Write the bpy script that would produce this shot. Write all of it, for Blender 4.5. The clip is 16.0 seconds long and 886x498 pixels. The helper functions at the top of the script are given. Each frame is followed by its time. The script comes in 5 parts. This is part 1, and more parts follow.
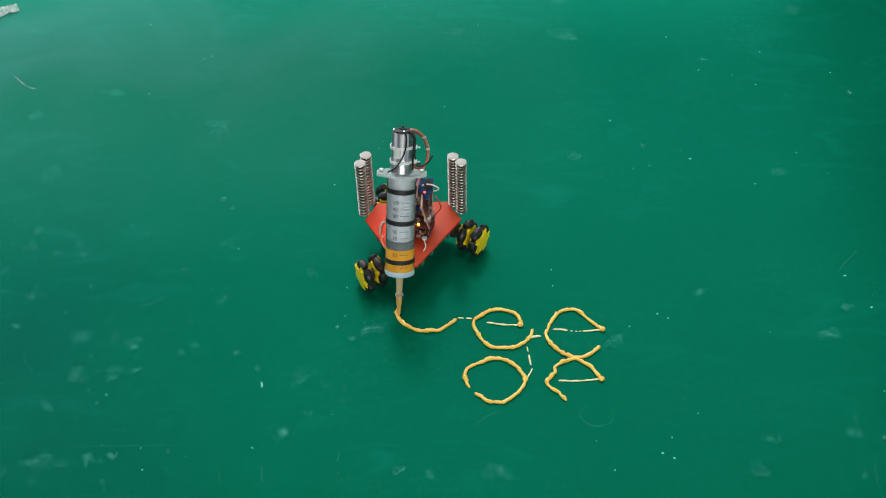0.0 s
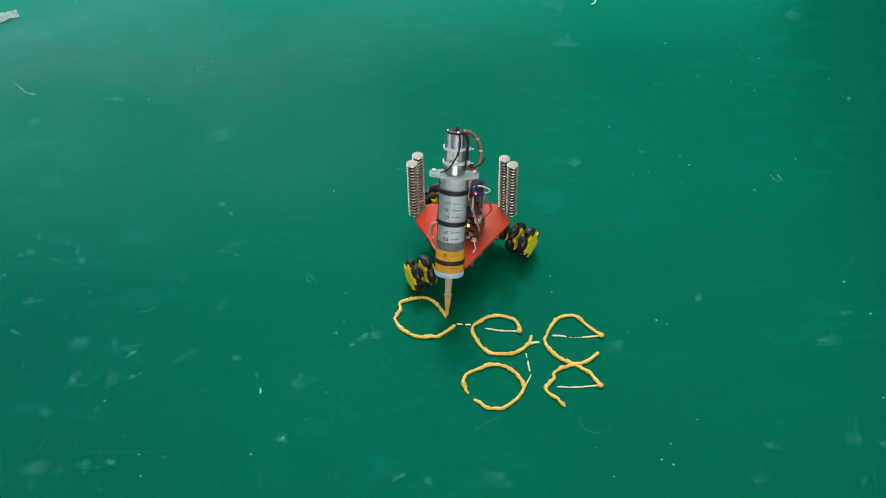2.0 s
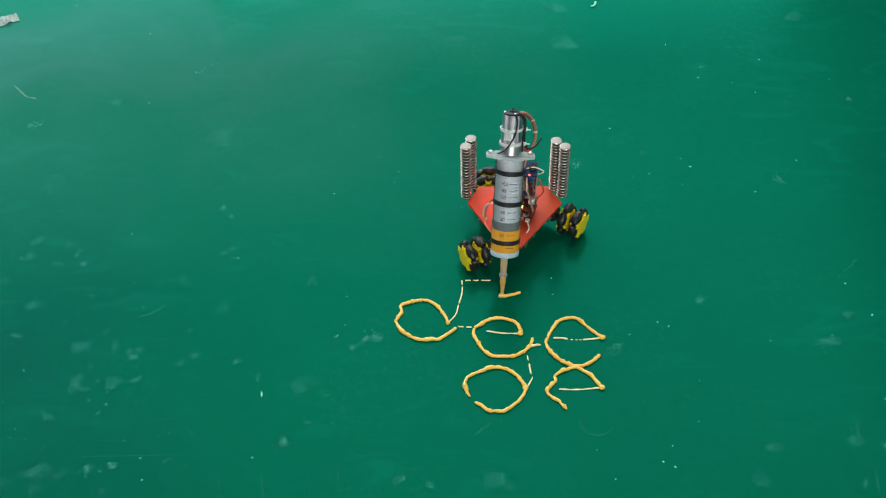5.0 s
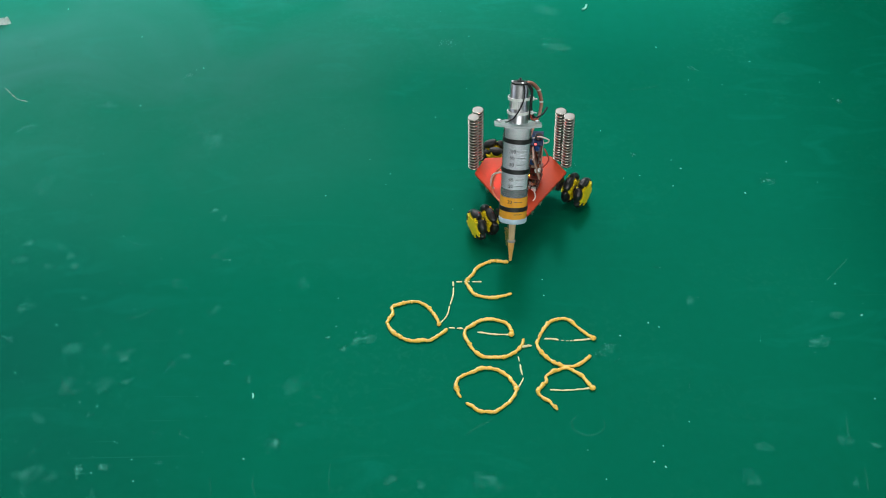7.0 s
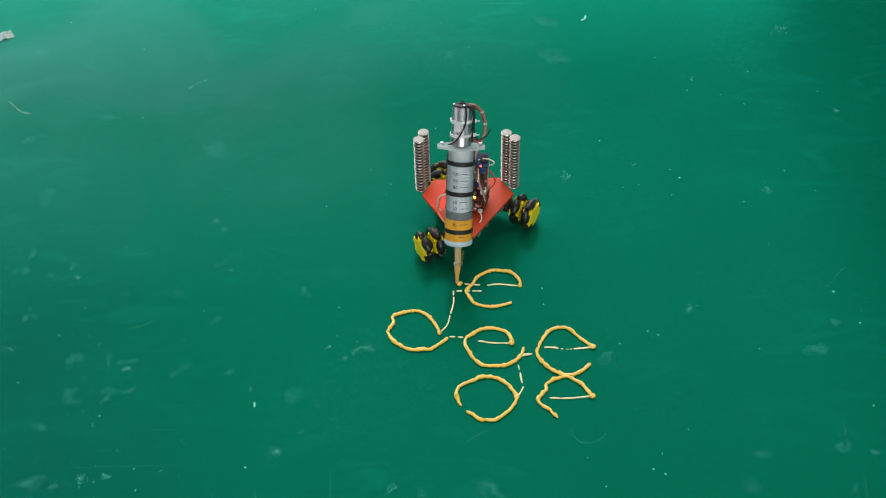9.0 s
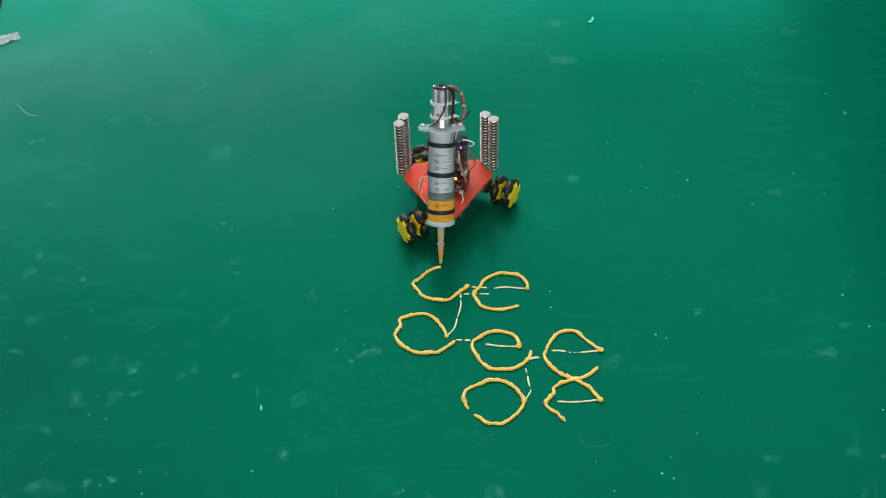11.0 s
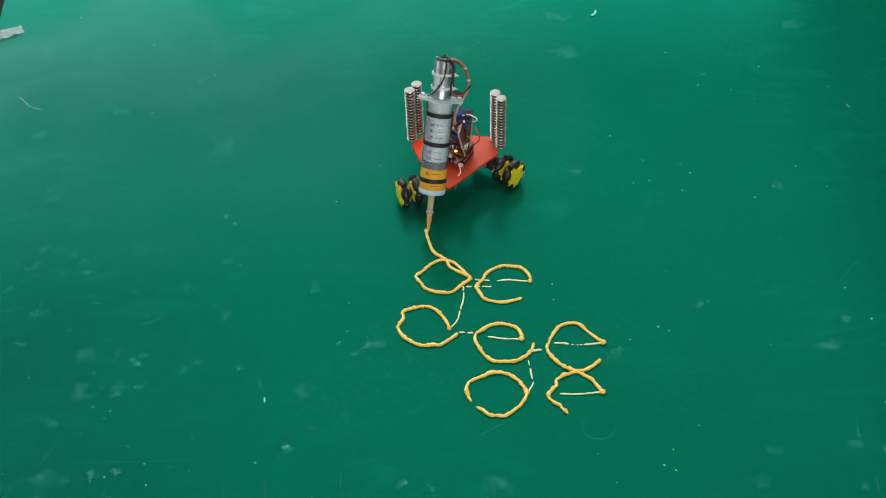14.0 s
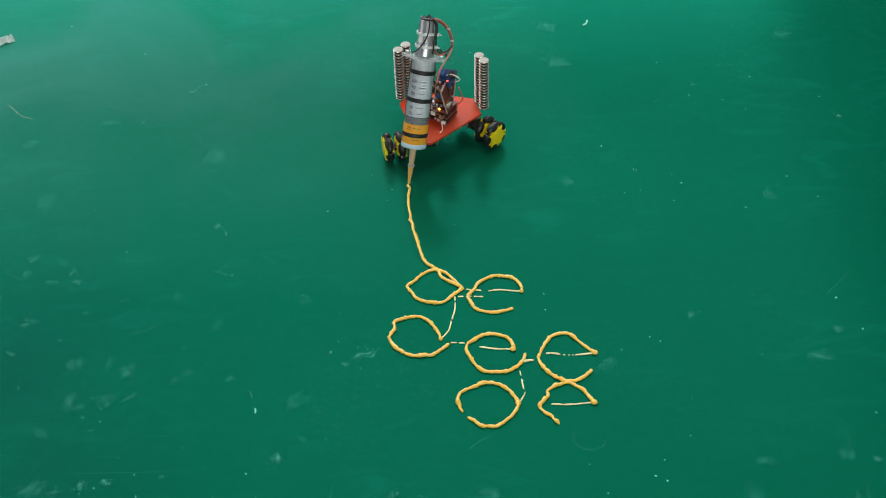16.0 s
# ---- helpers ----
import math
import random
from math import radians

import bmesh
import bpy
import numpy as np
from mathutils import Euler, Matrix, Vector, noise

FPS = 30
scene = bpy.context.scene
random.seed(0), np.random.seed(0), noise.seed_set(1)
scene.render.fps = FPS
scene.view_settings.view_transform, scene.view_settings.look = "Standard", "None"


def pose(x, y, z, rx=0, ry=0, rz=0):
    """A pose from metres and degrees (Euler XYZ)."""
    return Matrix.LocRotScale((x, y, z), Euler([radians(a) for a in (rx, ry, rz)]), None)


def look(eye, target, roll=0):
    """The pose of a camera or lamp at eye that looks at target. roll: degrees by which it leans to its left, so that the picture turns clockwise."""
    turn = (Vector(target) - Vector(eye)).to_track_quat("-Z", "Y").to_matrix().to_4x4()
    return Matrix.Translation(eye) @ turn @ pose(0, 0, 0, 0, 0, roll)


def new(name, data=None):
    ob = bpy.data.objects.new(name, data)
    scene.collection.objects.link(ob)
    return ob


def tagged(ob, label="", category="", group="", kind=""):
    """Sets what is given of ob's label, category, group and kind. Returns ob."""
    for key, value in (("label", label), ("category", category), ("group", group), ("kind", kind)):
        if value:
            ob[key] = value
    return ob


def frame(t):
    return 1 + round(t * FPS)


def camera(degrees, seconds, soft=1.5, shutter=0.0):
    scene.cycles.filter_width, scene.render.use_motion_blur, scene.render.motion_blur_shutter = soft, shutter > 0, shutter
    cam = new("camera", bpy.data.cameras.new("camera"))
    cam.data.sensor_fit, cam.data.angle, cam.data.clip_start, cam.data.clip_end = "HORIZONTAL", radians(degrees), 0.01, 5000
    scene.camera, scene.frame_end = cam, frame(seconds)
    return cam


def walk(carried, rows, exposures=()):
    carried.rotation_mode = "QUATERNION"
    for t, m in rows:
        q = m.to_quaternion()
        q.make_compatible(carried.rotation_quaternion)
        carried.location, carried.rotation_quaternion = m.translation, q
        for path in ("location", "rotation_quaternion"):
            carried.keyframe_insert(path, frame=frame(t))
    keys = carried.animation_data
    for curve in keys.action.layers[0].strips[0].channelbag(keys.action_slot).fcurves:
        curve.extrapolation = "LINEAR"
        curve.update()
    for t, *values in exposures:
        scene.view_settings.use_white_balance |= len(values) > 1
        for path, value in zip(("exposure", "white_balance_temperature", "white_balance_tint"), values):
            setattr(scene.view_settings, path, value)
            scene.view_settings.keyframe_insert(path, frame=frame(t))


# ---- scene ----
FOV = 40.94
PATH = [
    (0, pose(-0.0045, 0.0046, 1.0994, 44.734, 1.052, 0.098)),
    (0.5, pose(-0.0043, 0.0060, 1.0967, 44.872, 1.145, 0.179)),
    (1, pose(-0.0030, 0.0087, 1.0983, 44.862, 1.186, 0.237)),
    (1.5, pose(-0.0012, 0.0086, 1.0978, 44.936, 1.152, 0.132)),
    (2, pose(-0.0026, 0.0053, 1.0997, 45.001, 1.051, 0.130)),
    (2.5, pose(-0.0016, 0.0045, 1.1005, 45.053, 1.109, 0.151)),
    (3, pose(-0.0020, 0.0058, 1.0988, 45.128, 1.220, 0.133)),
    (3.5, pose(-0.0027, 0.0069, 1.0975, 45.154, 1.198, 0.175)),
    (4, pose(-0.0030, 0.0071, 1.0984, 45.131, 1.188, 0.067)),
    (6.3, pose(-0.0010, 0.0038, 1.1001, 45.054, 1.214, -0.015)),
    (6.5, pose(0.0007, 0.0022, 1.0989, 45.213, 1.061, -0.183)),
    (7, pose(0.0007, 0.0013, 1.0985, 45.327, 1.070, -0.259)),
    (7.5, pose(0.0021, -0.0037, 1.1012, 45.420, 1.060, -0.273)),
    (8, pose(0.0039, -0.0072, 1.1048, 45.605, 1.216, -0.444)),
    (8.5, pose(0.0047, -0.0075, 1.1031, 45.781, 1.303, -0.427)),
    (9, pose(0.0041, -0.0081, 1.1019, 45.937, 1.313, -0.304)),
    (9.2, pose(0.0022, -0.0042, 1.1003, 46.061, 0.980, 0.013)),
    (11.3, pose(0.0013, -0.0021, 1.0998, 45.948, 1.674, -0.016)),
    (11.5, pose(0.0010, -0.0009, 1.0992, 45.880, 1.709, 0.241)),
    (12.5, pose(-0.0007, -0.0018, 1.1016, 45.628, 1.627, 0.309)),
    (13, pose(-0.0005, -0.0043, 1.1010, 45.637, 1.676, 0.166)),
    (13.5, pose(0.0025, -0.0050, 1.1005, 45.673, 1.644, 0.090)),
    (14, pose(0.0024, -0.0063, 1.1007, 45.714, 1.590, 0.009)),
    (14.5, pose(0.0021, -0.0073, 1.1027, 45.796, 1.550, -0.125)),
    (15, pose(0.0008, -0.0060, 1.1016, 45.880, 1.387, -0.165)),
    (15.5, pose(0.0014, -0.0052, 1.1024, 45.911, 1.349, -0.223)),
    (16, pose(0.0029, -0.0032, 1.1013, 46.090, 1.297, -0.256)),
]

cam = camera(FOV, 16.0, soft=1.0, shutter=0.5)
# the picture darkens and warms a little towards the end
walk(cam, PATH, ((0.0, 0.0, 6500, 10), (9.0, 0.0, 6500, 10), (12.0, -0.02, 6500, 10), (14.0, -0.06, 6500, 10), (15.0, -0.11, 6620, 10), (16.0, -0.13, 6640, 10)))

# ---------------------------------------------------------------- light
scene.view_settings.exposure = 0.0
world = bpy.data.worlds.new("world")
scene.world = world
world.use_nodes = True
sky = world.node_tree.nodes.new("ShaderNodeTexSky")
sky.sky_type, sky.sun_disc = "NISHITA", False
sky.sun_elevation, sky.sun_rotation = radians(38), radians(-40)
world.node_tree.nodes["Background"].inputs[1].default_value = 0.10
world.node_tree.links.new(sky.outputs[0], world.node_tree.nodes["Background"].inputs[0])


def area_lamp(name, m, width, height, watts, colour):
    """Rectangular area lamp, for the north window and the added fills."""
    lamp = bpy.data.lights.new(name, "AREA")
    lamp.shape, lamp.size, lamp.size_y, lamp.energy, lamp.color = "RECTANGLE", width, height, watts, colour
    ob = new(name, lamp)
    ob.matrix_basis = m


X0, X1, Y0, Y1, HIGH = -4.2, 4.2, -3.2, 5.6, 3.0
# unseen roof opening, added as the broad overhead light the magnet tops mirror
ROOF = (-3.6, 1.9, 2.3, 5.3)
area_lamp("fill_roof", pose((ROOF[0] + ROOF[1]) / 2, (ROOF[2] + ROOF[3]) / 2, HIGH - 0.02), ROOF[1] - ROOF[0], ROOF[3] - ROOF[2], 124, (1.0, 0.985, 0.96))
area_lamp("daylight_north", look((-1.05, Y1 - 0.02, 2.05), (-0.9, 0, 1.2)), 5.7, 1.3, 100, (0.98, 0.99, 1.0))
# south window is made up: fill for the robot's front
area_lamp("fill_south", look((0.4, Y0 + 0.02, 1.75), (0.2, 1.2, 0.6)), 3.0, 1.6, 74, (1.0, 0.99, 0.97))
# unseen overhead fill above the drawing, added to deepen shade under the robot
area_lamp("fill_panel", pose(0.20, 1.42, HIGH - 0.03), 1.0, 0.45, 20, (1.0, 0.99, 0.97))
# west and east windows are made up too, to even out the floor
area_lamp("fill_west", look((X0 + 0.02, 0.6, 1.75), (0, 0.6, 1.55)), 3.6, 1.6, 13.5, (0.97, 0.98, 1.0))
area_lamp("fill_east", look((X1 - 0.02, 0.6, 1.75), (0, 0.6, 1.55)), 3.6, 1.6, 10, (1.0, 0.98, 0.95))


# ---------------------------------------------------------------- materials
def material(name, colour, rough=0.5, metal=0.0, vary=0.12, scale=40.0, bump=0.0, bump_scale=300.0, **inputs):
    """Principled surface whose colour and gloss vary with two sizes of noise."""
    m = bpy.data.materials.new(name)
    m.use_nodes = True
    nt = m.node_tree
    p = nt.nodes["Principled BSDF"]
    p.inputs["Metallic"].default_value = metal
    co = nt.nodes.new("ShaderNodeTexCoord")
    big, fine = nt.nodes.new("ShaderNodeTexNoise"), nt.nodes.new("ShaderNodeTexNoise")
    big.inputs["Scale"].default_value, fine.inputs["Scale"].default_value = scale, scale * 9
    fine.inputs["Detail"].default_value = 5
    for n in (big, fine):
        nt.links.new(co.outputs["Object"], n.inputs["Vector"])
    add = nt.nodes.new("ShaderNodeMath")
    add.operation = "ADD"
    nt.links.new(big.outputs[0], add.inputs[0])
    nt.links.new(fine.outputs[0], add.inputs[1])
    ramp = nt.nodes.new("ShaderNodeMapRange")
    ramp.inputs[1].default_value, ramp.inputs[2].default_value = 0.6, 1.4
    ramp.inputs[3].default_value, ramp.inputs[4].default_value = 1 - vary, 1 + vary
    nt.links.new(add.outputs[0], ramp.inputs[0])
    mix = nt.nodes.new("ShaderNodeMix")
    mix.data_type, mix.blend_type = "RGBA", "MULTIPLY"
    mix.inputs[0].default_value = 1
    mix.inputs[6].default_value = (*colour, 1)
    nt.links.new(ramp.outputs[0], mix.inputs[7])
    nt.links.new(mix.outputs[2], p.inputs["Base Color"])
    r = nt.nodes.new("ShaderNodeMapRange")
    r.inputs[1].default_value, r.inputs[2].default_value = 0.6, 1.4
    r.inputs[3].default_value, r.inputs[4].default_value = rough * 0.85, min(1, rough * 1.15)
    nt.links.new(add.outputs[0], r.inputs[0])
    nt.links.new(r.outputs[0], p.inputs["Roughness"])
    if bump:
        n = nt.nodes.new("ShaderNodeTexNoise")
        n.inputs["Scale"].default_value = bump_scale
        nt.links.new(co.outputs["Object"], n.inputs["Vector"])
        b = nt.nodes.new("ShaderNodeBump")
        b.inputs["Strength"].default_value, b.inputs["Distance"].default_value = bump, 0.001
        nt.links.new(n.outputs[0], b.inputs["Height"])
        nt.links.new(b.outputs[0], p.inputs["Normal"])
    for key, value in inputs.items():
        p.inputs[key.replace("_", " ")].default_value = value
    return m


def green_floor():
    """Glossy green floor paint with clouding, dust smears, fine scratches, specks, painted sheen and fall-off."""
    m = bpy.data.materials.new("green_floor_paint")
    m.use_nodes = True
    nt = m.node_tree
    N, link = nt.nodes.new, nt.links.new
    p = nt.nodes["Principled BSDF"]
    co = N("ShaderNodeTexCoord")

    def noise_of(scale, detail=4, stretch=None, distort=0.0):
        n = N("ShaderNodeTexNoise")
        n.inputs["Scale"].default_value, n.inputs["Detail"].default_value = scale, detail
        n.inputs["Distortion"].default_value = distort
        if stretch:
            mp = N("ShaderNodeMapping")
            mp.inputs["Rotation"].default_value[2] = radians(stretch[0])
            mp.inputs["Scale"].default_value = (stretch[1], stretch[2], 1)
            link(co.outputs["Object"], mp.inputs["Vector"])
            link(mp.outputs[0], n.inputs["Vector"])
        else:
            link(co.outputs["Object"], n.inputs["Vector"])
        return n.outputs[0]

    def ranged(src, a, b, lo, hi):
        r = N("ShaderNodeMapRange")
        for k, v in zip((1, 2, 3, 4), (a, b, lo, hi)):
            r.inputs[k].default_value = v
        link(src, r.inputs[0])
        return r.outputs[0]

    def times(a, b, op="MULTIPLY"):
        q = N("ShaderNodeMath")
        q.operation = op
        link(a, q.inputs[0])
        if isinstance(b, float):
            q.inputs[1].default_value = b
        else:
            link(b, q.inputs[1])
        return q.outputs[0]

    def blend(fac, a, b):
        q = N("ShaderNodeMix")
        q.data_type = "RGBA"
        link(fac, q.inputs[0])
        for slot, v in ((6, a), (7, b)):
            if isinstance(v, tuple):
                q.inputs[slot].default_value = (*v, 1)
            else:
                link(v, q.inputs[slot])
        return q.outputs[2]

    cloud = ranged(noise_of(2.2, 5), 0.3, 0.7, 0, 1)
    base = blend(cloud, (0.0001, 0.083, 0.0400), (0.0001, 0.097, 0.0490))
    grain = ranged(noise_of(60, 6), 0.35, 0.7, 0, 0.18)
    base = blend(grain, base, (0.0003, 0.110, 0.066))
    # dusty smears, stronger in patches
    patches = ranged(noise_of(4.2, 3, (20, 1, 1), 0.3), 0.46, 0.75, 0, 1)
    dust = times(patches, ranged(noise_of(110, 8, None, 0.4), 0.50, 0.85, 0, 0.16))
    base = blend(dust, base, (0.06, 0.27, 0.20))
    # broad pale wiping marks
    wipe = times(ranged(noise_of(8.5, 6, (40, 1.0, 2.4), 1.0), 0.54, 0.80, 0, 0.48), ranged(noise_of(2.3, 2), 0.42, 0.62, 0.15, 1))
    base = blend(wipe, base, (0.004, 0.168, 0.118))
    # grey stain along the left, deepened to paint in the light's fall-off there
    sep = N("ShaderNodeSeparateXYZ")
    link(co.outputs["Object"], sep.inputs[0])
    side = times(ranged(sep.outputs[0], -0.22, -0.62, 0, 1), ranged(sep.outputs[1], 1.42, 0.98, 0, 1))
    stain_falloff = times(side, ranged(noise_of(3.4, 5, None, 0.4), 0.28, 0.62, 0.32, 1.0))
    base = blend(stain_falloff, base, (0.002, 0.036, 0.026))
    # dust film and the window's pale sheen, painted together far off on the left
    sheen_dust = times(ranged(sep.outputs[0], 0.22, -0.75, 0, 1), ranged(sep.outputs[1], 1.05, 1.58, 0, 1))
    sheen_dust = times(sheen_dust, ranged(noise_of(4.0, 6, None, 0.8), 0.32, 0.70, 0.25, 1.0))
    base = blend(sheen_dust, base, (0.048, 0.140, 0.127))
    # fine scratches in several directions
    for angle, scale, top in ((35, 14.0, 0.12), (-62, 11.0, 0.10), (78, 9.0, 0.08)):
        line = ranged(noise_of(scale, 2, (angle, 0.35, 16.0), 0.25), 0.70, 0.78, 0, top)
        base = blend(times(line, ranged(noise_of(4.5, 3), 0.48, 0.66, 0, 1)), base, (0.10, 0.34, 0.27))
    # specks
    v = N("ShaderNodeTexVoronoi")
    v.inputs["Scale"].default_value = 34
    link(co.outputs["Object"], v.inputs["Vector"])
    dot = ranged(v.outputs["Distance"], 0.030, 0.055, 1, 0)
    sep = N("ShaderNodeSeparateColor")
    link(v.outputs["Color"], sep.inputs[0])
    keep = ranged(sep.outputs[0], 0.95, 0.99, 0, 0.45)
    base = blend(times(dot, keep), base, (0.22, 0.60, 0.50))
    link(base, p.inputs["Base Color"])
    rough = ranged(noise_of(7, 6), 0.3, 0.7, 0.18, 0.24)
    link(rough, p.inputs["Roughness"])
    b = N("ShaderNodeBump")
    b.inputs["Strength"].default_value, b.inputs["Distance"].default_value = 0.10, 0.002
    link(times(noise_of(5.0, 3), times(noise_of(220, 3), 0.06), "ADD"), b.inputs["Height"])
    link(b.outputs[0], p.inputs["Normal"])
    p.inputs["Specular IOR Level"].default_value = 0.0
    # green lacquer: a tinted gloss over the paint
    gloss, fres, mix = N("ShaderNodeBsdfGlossy"), N("ShaderNodeFresnel"), N("ShaderNodeMixShader")
    gloss.inputs["Color"].default_value = (0.022, 0.68, 0.46, 1)
    fres.inputs["IOR"].default_value = 1.42
    link(rough, gloss.inputs["Roughness"])
    link(b.outputs[0], gloss.inputs["Normal"])
    link(fres.outputs[0], mix.inputs[0])
    link(p.outputs[0], mix.inputs[1])
    link(gloss.outputs[0], mix.inputs[2])
    link(mix.outputs[0], nt.nodes["Material Output"].inputs["Surface"])
    return m


GREEN = green_floor()
DARK_FLOOR = material("dark_floor", (0.010, 0.010, 0.009), 0.7, scale=5, Specular_IOR_Level=0.1)
WALL = material("wall_paint", (0.52, 0.52, 0.50), 0.85, scale=2, vary=0.05)
CEIL = material("ceiling_paint", (0.78, 0.78, 0.76), 0.9, scale=2, vary=0.04)
RED = material("red_plate_paint", (0.54, 0.058, 0.018), 0.5, scale=30, vary=0.10, bump=0.08, Specular_IOR_Level=0.25)
NICKEL = material("nickel", (0.54, 0.51, 0.46), 0.16, 1.0, scale=90, vary=0.08)
TONED_NICKEL = material("toned_nickel", (0.34, 0.335, 0.31), 0.58, 1.0, scale=200, vary=0.15)
GAP = material("dark_gap", (0.022, 0.016, 0.014), 0.6)
STEEL = material("brushed_steel", (0.64, 0.64, 0.66), 0.36, 1.0, scale=60, vary=0.10)
MOTOR = material("motor_can_steel", (0.50, 0.51, 0.53), 0.32, 1.0, scale=60, vary=0.12)
BLACK = material("black_rubber", (0.010, 0.010, 0.011), 0.34, scale=120, vary=0.3, bump=0.3, Specular_IOR_Level=0.5)
BLACKTAPE = material("black_tape", (0.010, 0.009, 0.009), 0.5)
YELLOW = material("yellow_plastic", (0.86, 0.66, 0.012), 0.38, scale=80, vary=0.12)
def clear_barrel():
    """Thin clear plastic, faintly milky, with its full gloss."""
    m = material("clear_syringe_plastic", (0.86, 0.87, 0.92), 0.14, scale=50, vary=0.04, Alpha=0.18)
    nt = m.node_tree
    gloss, fres, mix = nt.nodes.new("ShaderNodeBsdfGlossy"), nt.nodes.new("ShaderNodeFresnel"), nt.nodes.new("ShaderNodeMixShader")
    gloss.inputs["Roughness"].default_value, fres.inputs["IOR"].default_value = 0.09, 1.5
    for a, b in ((fres.outputs[0], mix.inputs[0]), (nt.nodes["Principled BSDF"].outputs[0], mix.inputs[1]), (gloss.outputs[0], mix.inputs[2]),
                 (mix.outputs[0], nt.nodes["Material Output"].inputs["Surface"])):
        nt.links.new(a, b)
    return m


BARREL = clear_barrel()
CLEAR = material("clear_plastic", (0.80, 0.83, 0.85), 0.2, scale=50, vary=0.05, Alpha=0.40)
PLUNGER = material("grey_plunger", (0.86, 0.87, 0.93), 0.42, 0.0, scale=60, vary=0.16)
PALE_GREY = material("pale_grey_plastic", (0.74, 0.75, 0.78), 0.45, scale=60)
SEAL = material("grey_rubber_seal", (0.09, 0.09, 0.10), 0.5)
PALE_PASTE = material("thin_pale_paste", (0.95, 0.88, 0.50), 0.4, scale=200, vary=0.1)
PASTE = material("orange_paste", (1.0, 0.60, 0.080), 0.30, scale=200, vary=0.10, bump=0.25, bump_scale=500, Specular_IOR_Level=0.6, Coat_Weight=1.0, Coat_Roughness=0.22)
PASTE_INSIDE = material("paste_behind_plastic", (0.97, 0.41, 0.040), 0.2, scale=120, vary=0.08)
NOZZLE_TOP = material("milky_nozzle_plastic", (0.66, 0.46, 0.27), 0.3, scale=90, vary=0.06)
NOZZLE = material("paste_filled_nozzle", (0.76, 0.40, 0.11), 0.32, scale=90, vary=0.08)
BLUEWHITE = material("pale_blue_cap", (0.50, 0.62, 0.74), 0.35, scale=60)
WHITE = material("white_nylon", (0.78, 0.79, 0.77), 0.4, scale=60)
INK = material("dark_ink", (0.05, 0.05, 0.055), 0.5)
PCB_RED = material("dark_red_board", (0.13, 0.026, 0.018), 0.35, scale=120, vary=0.25)
PCB_PINK = material("sawn_board_edge", (0.46, 0.30, 0.24), 0.5, scale=120, vary=0.2)
PCB_BLUE = material("blue_board", (0.012, 0.035, 0.10), 0.35, scale=120, vary=0.2)
BLUE = material("blue_terminal", (0.012, 0.07, 0.24), 0.4)
WIRE_RED = material("red_wire", (0.50, 0.05, 0.035), 0.4)
WIRE_ORANGE = material("orange_wire", (0.72, 0.20, 0.09), 0.4)
WIRE_PINK = material("faded_red_wire", (0.55, 0.22, 0.17), 0.4)
WIRE_BLACK = material("black_wire", (0.010, 0.010, 0.011), 0.4)
WIRE_WHITE = material("white_wire", (0.78, 0.66, 0.60), 0.4)
COPPER_WIRE = material("brown_wire", (0.22, 0.075, 0.05), 0.4)
COPPER = material("copper_coil", (0.42, 0.17, 0.08), 0.35, 0.8)
FILM = material("crumpled_clear_film", (0.88, 0.92, 0.90), 0.08, scale=120, vary=0.1, Alpha=0.46)
THIN_FILM = material("thin_clear_film", (0.80, 0.90, 0.86), 0.3, scale=120, vary=0.1, Alpha=0.20)
SCUFF = material("scuff_mark", (0.08, 0.46, 0.34), 0.6, scale=60, vary=0.3, Alpha=0.075, Specular_IOR_Level=0.0)
def smudge_dust():
    """Grainy pale dust that thins out towards a smudge's edge."""
    m = material("smudge_dust", (0.10, 0.62, 0.51), 0.8, scale=80, vary=0.2, Specular_IOR_Level=0.0)
    nt = m.node_tree
    uv, far, fade = nt.nodes.new("ShaderNodeTexCoord"), nt.nodes.new("ShaderNodeVectorMath"), nt.nodes.new("ShaderNodeMapRange")
    far.operation = "LENGTH"
    nt.links.new(uv.outputs["UV"], far.inputs[0])
    nt.links.new(far.outputs["Value"], fade.inputs[0])
    fade.inputs[1].default_value, fade.inputs[2].default_value = 1.0, 0.15
    out = fade.outputs[0]
    for scale, lo, hi, a, b in ((420.0, 0.46, 0.74, 0.15, 1.0), (110.0, 0.42, 0.70, 0.03, 0.46)):
        n, r, q = nt.nodes.new("ShaderNodeTexNoise"), nt.nodes.new("ShaderNodeMapRange"), nt.nodes.new("ShaderNodeMath")
        n.inputs["Scale"].default_value, n.inputs["Detail"].default_value, n.inputs["Distortion"].default_value = scale, 4, 0.6
        nt.links.new(uv.outputs["Object"], n.inputs["Vector"])
        for k, v in zip((1, 2, 3, 4), (lo, hi, a, b)):
            r.inputs[k].default_value = v
        nt.links.new(n.outputs[0], r.inputs[0])
        q.operation = "MULTIPLY"
        nt.links.new(out, q.inputs[0])
        nt.links.new(r.outputs[0], q.inputs[1])
        out = q.outputs[0]
    nt.links.new(out, nt.nodes["Principled BSDF"].inputs["Alpha"])
    return m


SMUDGE = smudge_dust()
FLECK = material("rubbed_in_fleck", (0.20, 0.58, 0.46), 0.8, Alpha=0.75, Specular_IOR_Level=0.0)
DUSTW = material("pale_crumb", (0.30, 0.80, 0.64), 0.8, Specular_IOR_Level=0.1)


def glowing(name, colour, strength):
    m = material(name, colour, 0.4)
    p = m.node_tree.nodes["Principled BSDF"]
    p.inputs["Emission Color"].default_value = (*colour, 1)
    p.inputs["Emission Strength"].default_value = strength
    return m


LED_RED = glowing("red_led", (1.0, 0.10, 0.08), 3)
